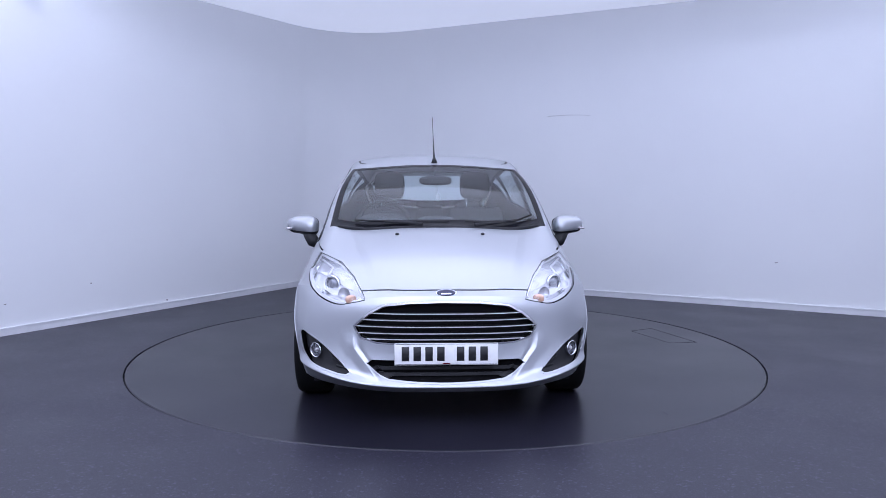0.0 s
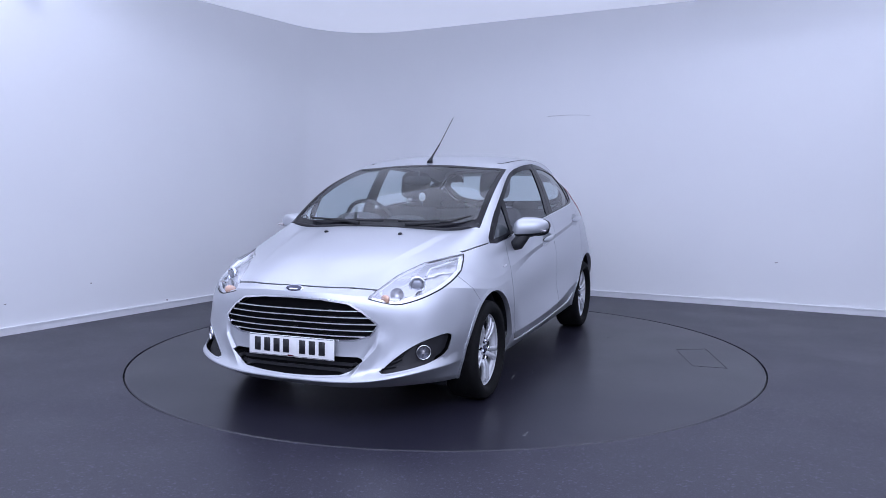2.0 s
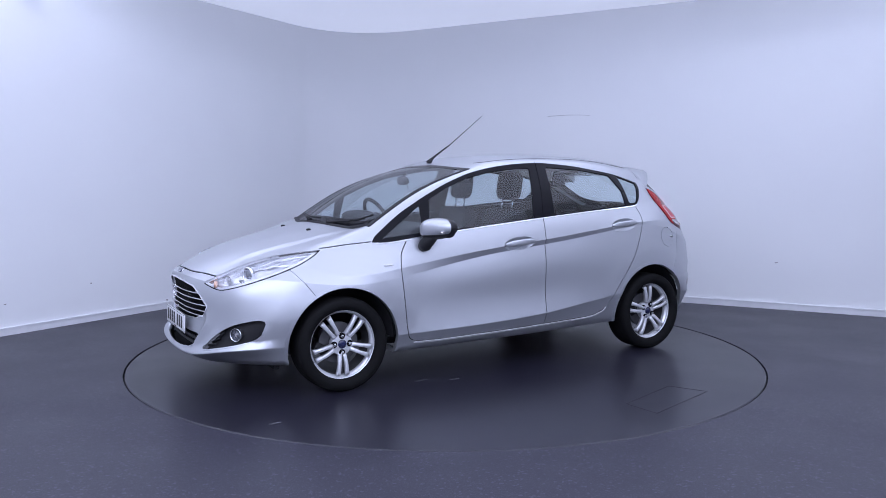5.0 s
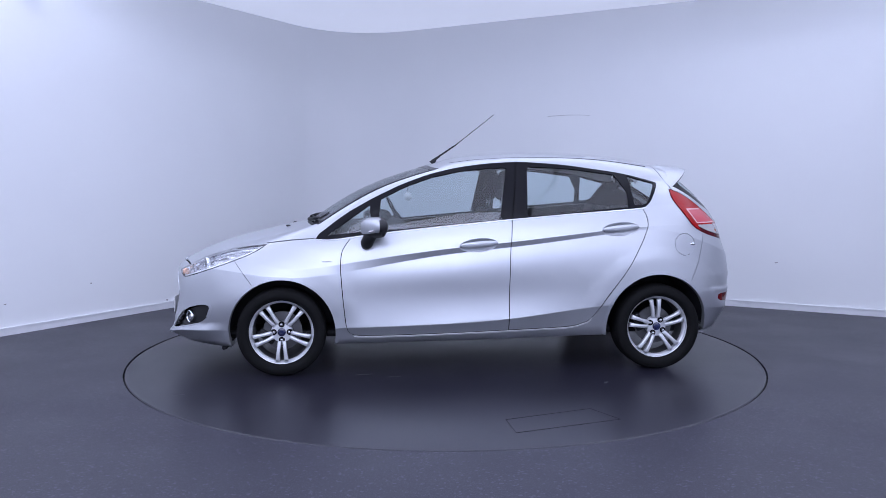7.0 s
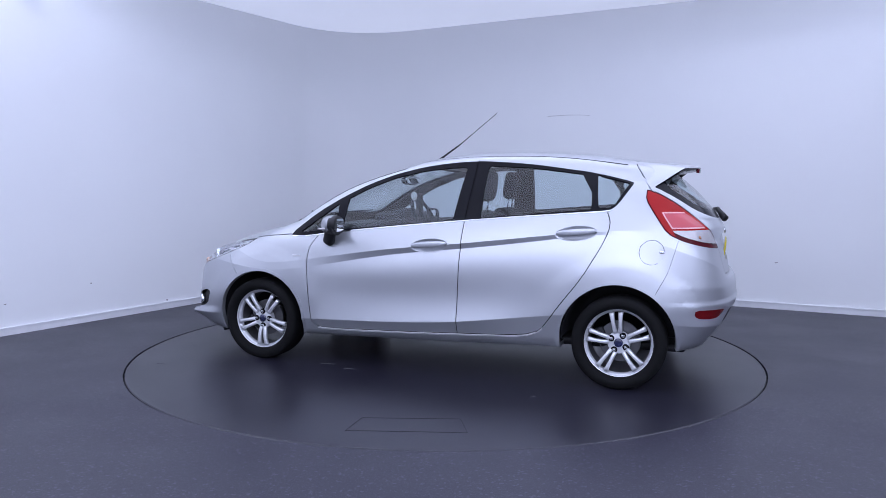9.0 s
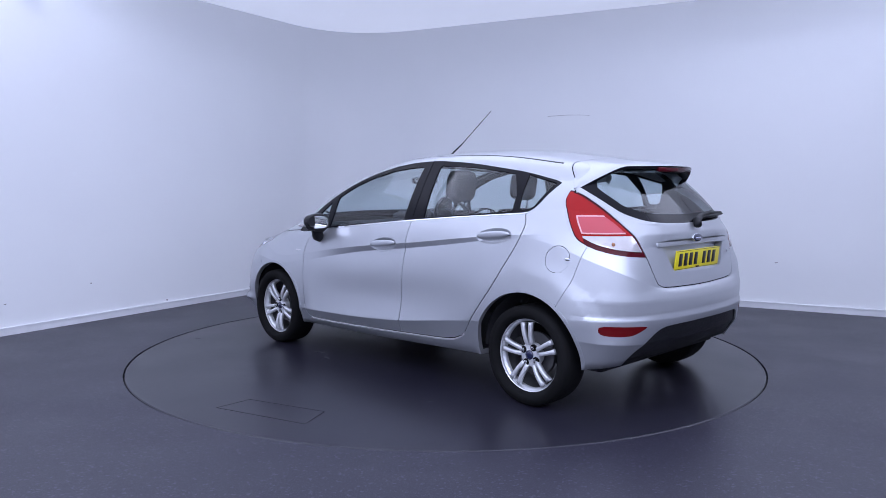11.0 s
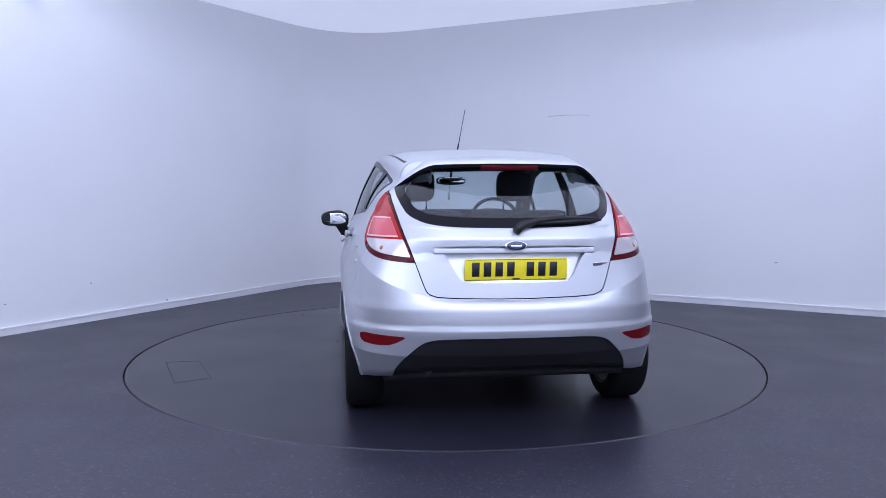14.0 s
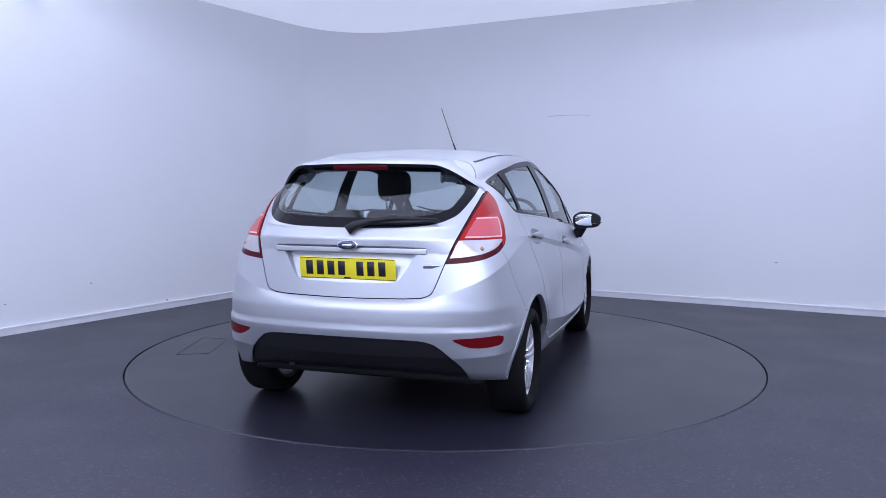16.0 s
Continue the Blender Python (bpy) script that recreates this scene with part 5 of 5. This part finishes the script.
def plate(x, z, lean, ground, name, words):
    m = pose(x, 0, z) @ pose(0, 0, 0, 0, lean, 0)
    d = -1 if x < 0 else 1
    pl = part(name, place(box(0.008, 0.52, 0.111, 0.003), m), ground, CAR, words)
    # the registration is shown as plain dark bars of its characters' size
    ys = [d * (-0.205 + 0.059 * k + (0.04 if k > 3 else 0)) for k in range(7)]
    for k, y in enumerate(ys):
        part("character_bar", place(box(0.002, 0.038, 0.072, 0.0008, 1), m @ pose(d * 0.0046, y, 0.002)), INK, pl, "plain dark bar")
    part("maker_mark", place(box(0.002, 0.036, 0.007, 0.0005, 1), m @ pose(d * 0.0046, 0, -0.047)), DARK_RED, pl, "small red bar")
    for z_ in (-0.051, 0.051):
        part("plate_border", place(box(0.0015, 0.51, 0.0022, 0, 1), m @ pose(d * 0.0043, 0, z_)), INK, pl)
    return pl


plate(-2.046, 0.393, 2, PLATE_WHITE, "front_plate", "white front number plate with dark bars")
plate(1.833, 0.82, 6, PLATE_YELLOW, "rear_plate", "yellow rear number plate with dark bars")
# handle strip over the rear plate, model mark beside it
bm = box(0.022, 0.82, 0.03, 0.006, 3)
for v in bm.verts:
    v.co.x -= 0.10 * v.co.y ** 2 * 1.2
part("tailgate_strip", place(bm, pose(1.818, 0, 0.914, 0, -8, 0)), PAINT, CAR)
q, n = find_shell((0.44, 0.84), 13, 6.0, "yz")
part("model_mark", place(box(0.004, 0.085, 0.018, 0.0015), pose(q.x + 0.001, q.y, q.z, 0, 8, 16)), CHROME, CAR, "plain bright bar in place of lettering")


# -- spoiler on the tailgate --
def spoiler():
    bm = bmesh.new()
    rows = []
    n = 40
    for i in range(n + 1):
        s = -1 + 2 * i / n
        a = abs(s)
        y = 0.594 * (s * 0.82 + 0.18 * s ** 3)
        w = max(0.0, (a - 0.70) / 0.30)
        xt = 1.668 - 0.18 * a ** 2.2 - 0.095 * w ** 2
        zt = 1.353 - 0.012 * a ** 2 - 0.128 * w ** 1.6
        xr = 1.28 - 0.02 * a ** 2 + 0.135 * w ** 1.6
        zr = float(roof_z(np.array([xr]), np.array([min(abs(y), 0.45)]))[0]) - 0.004 - 0.138 * w ** 1.6
        top = [(xr, zr), (xr * 0.66 + xt * 0.34, zr * 0.66 + zt * 0.34 + 0.006 * (1 - w)), (xr * 0.33 + xt * 0.67, zr * 0.33 + zt * 0.67 + 0.005 * (1 - w)), (xt - 0.012, zt + 0.001), (xt, zt - 0.006), (xt - 0.005, zt - 0.022), (xt - 0.03 + 0.01 * w, zt - 0.030), (xt - 0.12 + 0.07 * w, zt - 0.044 + 0.008 * w), (xr + 0.06 - 0.04 * w, zr - 0.055 + 0.02 * w), (xr, zr - 0.03)]
        rows.append([bm.verts.new((x, y, z)) for x, z in top])
    k = len(rows[0])
    for a, b in zip(rows, rows[1:]):
        for j in range(k):
            f = bm.faces.new((a[j], b[j], b[(j + 1) % k], a[(j + 1) % k]))
            f.material_index = 1 if j in (4, 5, 6, 7, 8) else 0
    bm.faces.new(rows[0])
    bm.faces.new(rows[-1][::-1])
    bmesh.ops.recalc_face_normals(bm, faces=bm.faces)
    sp = part("spoiler", place(bm, Matrix()), [PAINT, BLACK_GLOSS], CAR, "silver roof spoiler with black underside")
    smooth_by_angle(sp, 45)
    bm = box(0.02, 0.30, 0.026, 0.005)
    for v in bm.verts:
        v.co.x -= 0.36 * v.co.y ** 2 * 0.9
    part("brake_light", place(bm, pose(1.660, 0, 1.325, 0, 12, 0)), DARK_RED, sp, "dark red high brake light")


spoiler()

# -- aerial, wipers, washers --
aerial = part("aerial_base", place(tube([(-0.215, 0, 1.39), (-0.20, 0, 1.408), (-0.185, 0, 1.424), (-0.15, 0, 1.45), (-0.035, 0, 1.528)], [0.022, 0.017, 0.010, 0.0065, 0.005], 12), Matrix()), BLACK_PLASTIC, CAR, "black aerial base")
part("aerial_rod", place(tube([(-0.035, 0, 1.528), (0.249, 0, 1.752)], [0.0028, 0.002], 8), Matrix()), SEAM, aerial, "thin black aerial rod")
for s in (-1, 1):
    q, n = find_shell((0.255, 0.94), 1.1, 7.65, "yz")
    part("washer_jet", place(blob(0.016, 0.012, 0.008, 2.2), pose(q.x, s * q.y, q.z + 0.003)), BLACK_PLASTIC, CAR, "black washer jet")


def wiper(pts, arm):
    b = part("wiper_blade", place(tube(pts, [0.005, 0.0075, 0.0075, 0.006], 8), Matrix()), BLACK_PLASTIC, CAR, "black windscreen wiper blade")
    part("wiper_arm", place(tube(arm, [0.014, 0.009, 0.006], 8), Matrix()), BLACK_PLASTIC, b)


def ws_point(y, v):
    u = np.interp(abs(y), RINGS[8, :5, 1], np.arange(5))
    p, n = on_shell(float(u), v)
    q = p + n * 0.016
    return (q.x, math.copysign(q.y, y), q.z)


wiper([ws_point(0.52, 8.16), ws_point(0.35, 8.12), ws_point(0.15, 8.08), ws_point(-0.06, 8.07)], [ws_point(0.1, 8.0), ws_point(0.2, 8.06), ws_point(0.33, 8.1)])
wiper([ws_point(-0.60, 8.24), ws_point(-0.48, 8.14), ws_point(-0.3, 8.09), ws_point(-0.16, 8.08)], [ws_point(-0.22, 8.0), ws_point(-0.32, 8.06), ws_point(-0.42, 8.1)])
cowl = tube([ws_point(y, 8.0)[:2] + (ws_point(y, 8.0)[2] - 0.018,) for y in (-0.62, -0.45, -0.25, 0, 0.25, 0.45, 0.62)], 0.013, 10)
part("cowl", place(cowl, Matrix()), BLACK_PLASTIC, CAR, "black scuttle panel under the windscreen")
rw = part("rear_wiper", place(tube([(1.83, 0.0, 1.012), (1.81, 0.03, 1.035), (1.79, 0.12, 1.06), (1.78, 0.24, 1.072), (1.752, 0.45, 1.068)], [0.024, 0.022, 0.015, 0.012, 0.006], 10), Matrix()), BLACK_PLASTIC, CAR, "black rear wiper")
part("wiper_blade", place(tube([(1.79, 0.10, 1.046), (1.782, 0.28, 1.053), (1.755, 0.46, 1.06)], [0.008, 0.012, 0.006], 8), Matrix()), BLACK_PLASTIC, rw)


# ---- cabin ----
def seat(x, y, w, back_top, rest=True, name="front_seat", lean=16):
    base = part(name, place(box(0.50, w, 0.16, 0.05, 3), pose(x - 0.20, y, 0.52, 0, -5, 0)), SEAT, CAR, "charcoal cloth seat")
    bk = box(0.13, w, back_top - 0.5, 0.05, 4)
    for v in bk.verts:
        v.co.y *= 1 - 0.18 * max(0, v.co.z) / (0.3)
    part("seat_back", place(bk, pose(x + 0.10, y, (back_top + 0.5) / 2, 0, lean, 0)), SEAT, base)
    if rest:
        part("headrest", place(blob(0.05, 0.118, 0.105, 4.0), pose(x + 0.20, y, 1.225, 0, 8, 0)), SEAT, base, "charcoal headrest")
        for d in (-0.065, 0.065):
            part("headrest_post", place(tube([(x + 0.17, y + d, back_top - 0.06), (x + 0.19, y + d, 1.16)], 0.006, 8), Matrix()), CHROME, base)
    return base


seat(0.08, 0.335, 0.50, 1.06)
seat(0.08, -0.335, 0.50, 1.06)
bench = part("rear_bench", place(box(0.46, 1.18, 0.16, 0.05, 3), pose(0.72, 0, 0.52, 0, -5, 0)), SEAT, CAR, "charcoal cloth rear bench")
part("seat_back", place(box(0.12, 1.16, 0.50, 0.04, 3), pose(1.03, 0, 0.77, 0, 17, 0)), SEAT, bench)
for y in (-0.34, 0.0, 0.34):
    part("headrest", place(blob(0.04, 0.115, 0.04 if y else 0.03, 3.5), pose(1.10, y, 1.045, 0, 10, 0)), SEAT, bench, "low rear headrest")
shelf = part("parcel_shelf", place(box(0.50, 1.06, 0.03, 0.012), pose(1.38, 0, 0.965)), TRIM, CAR, "dark parcel shelf")
bm = box(0.60, 1.34, 0.26, 0.08, 4)
for v in bm.verts:
    v.co.x -= 0.10 * (v.co.y / 0.67) ** 2 * -1
    if v.co.x < 0:
        v.co.z += -0.03
dash = part("dashboard", place(bm, pose(-0.78, 0, 0.845)), TRIM, CAR, "dark moulded dashboard")
part("instrument_hood", place(blob(0.11, 0.17, 0.06, 2.6), pose(-0.62, 0.36, 0.98)), TRIM, dash)
part("display_hood", place(blob(0.08, 0.13, 0.045, 2.8), pose(-0.62, 0.0, 0.98)), TRIM, dash)
wm = pose(-0.453, 0.36, 0.955, 0, 63, 0)
rimw = [(0.185 * math.cos(2 * math.pi * k / 40), 0.185 * math.sin(2 * math.pi * k / 40), 0) for k in range(41)]
sw = part("steering_wheel", place(tube(rimw, 0.014, 10), wm), BLACK_PLASTIC, CAR, "black three-spoke steering wheel")
part("airbag_boss", place(blob(0.07, 0.085, 0.03, 2.6), wm), BLACK_PLASTIC, sw)
for a in (0, 90, 270):
    d = Vector((math.cos(radians(a)), math.sin(radians(a)), 0))
    part("wheel_spoke", place(tube([d * 0.05, d * 0.18], [0.016, 0.013], 8), wm), BLACK_PLASTIC, sw)
mir = part("rear_view_mirror", place(blob(0.02, 0.115, 0.032, 3.0), pose(-0.43, 0.0, 1.262, 0, 0, -12)), BLACK_PLASTIC, CAR, "black interior mirror")
part("mirror_stem", place(tube([(-0.43, 0, 1.28), (-0.40, 0, 1.325)], 0.01, 8), Matrix()), BLACK_PLASTIC, mir)
part("mirror_glass", place(blob(0.004, 0.105, 0.026, 3.2), pose(-0.409, 0.004, 1.262, 0, 0, -12)), MIRROR, mir)
fresh = part("air_freshener", place(lathe([(0.03, -0.004), (0.032, 0.0), (0.03, 0.004), (0.018, 0.006)], 28), pose(-0.394, -0.02, 1.146, 0, 0, -22)), PLATE_WHITE, mir, "small round white hanging air freshener")
part("cord", place(tube([(-0.394, -0.02, 1.175), (-0.40, -0.01, 1.235)], 0.0015, 6), Matrix()), SEAM, fresh)
q, n = find_shell((-0.95, 0.745), 5.8, 6.1, "xz")
for s in (-1, 1):
    part("wing_mark", place(box(0.06, 0.003, 0.012, 0.001), pose(q.x, s * (q.y + 0.001), q.z)), BRIGHT_TRIM, CAR, "small plain bright bar on the wing")


# ---- what moves ----
def motions():
    rows = []
    for k in range(33):
        t = k * 0.5
        rows.append((t, pose(0, 0, 0, 0, 0, 92.72 - 12.487 * t)))
    walk(CAR, rows)
    walk(TURNTABLE, rows)


motions()
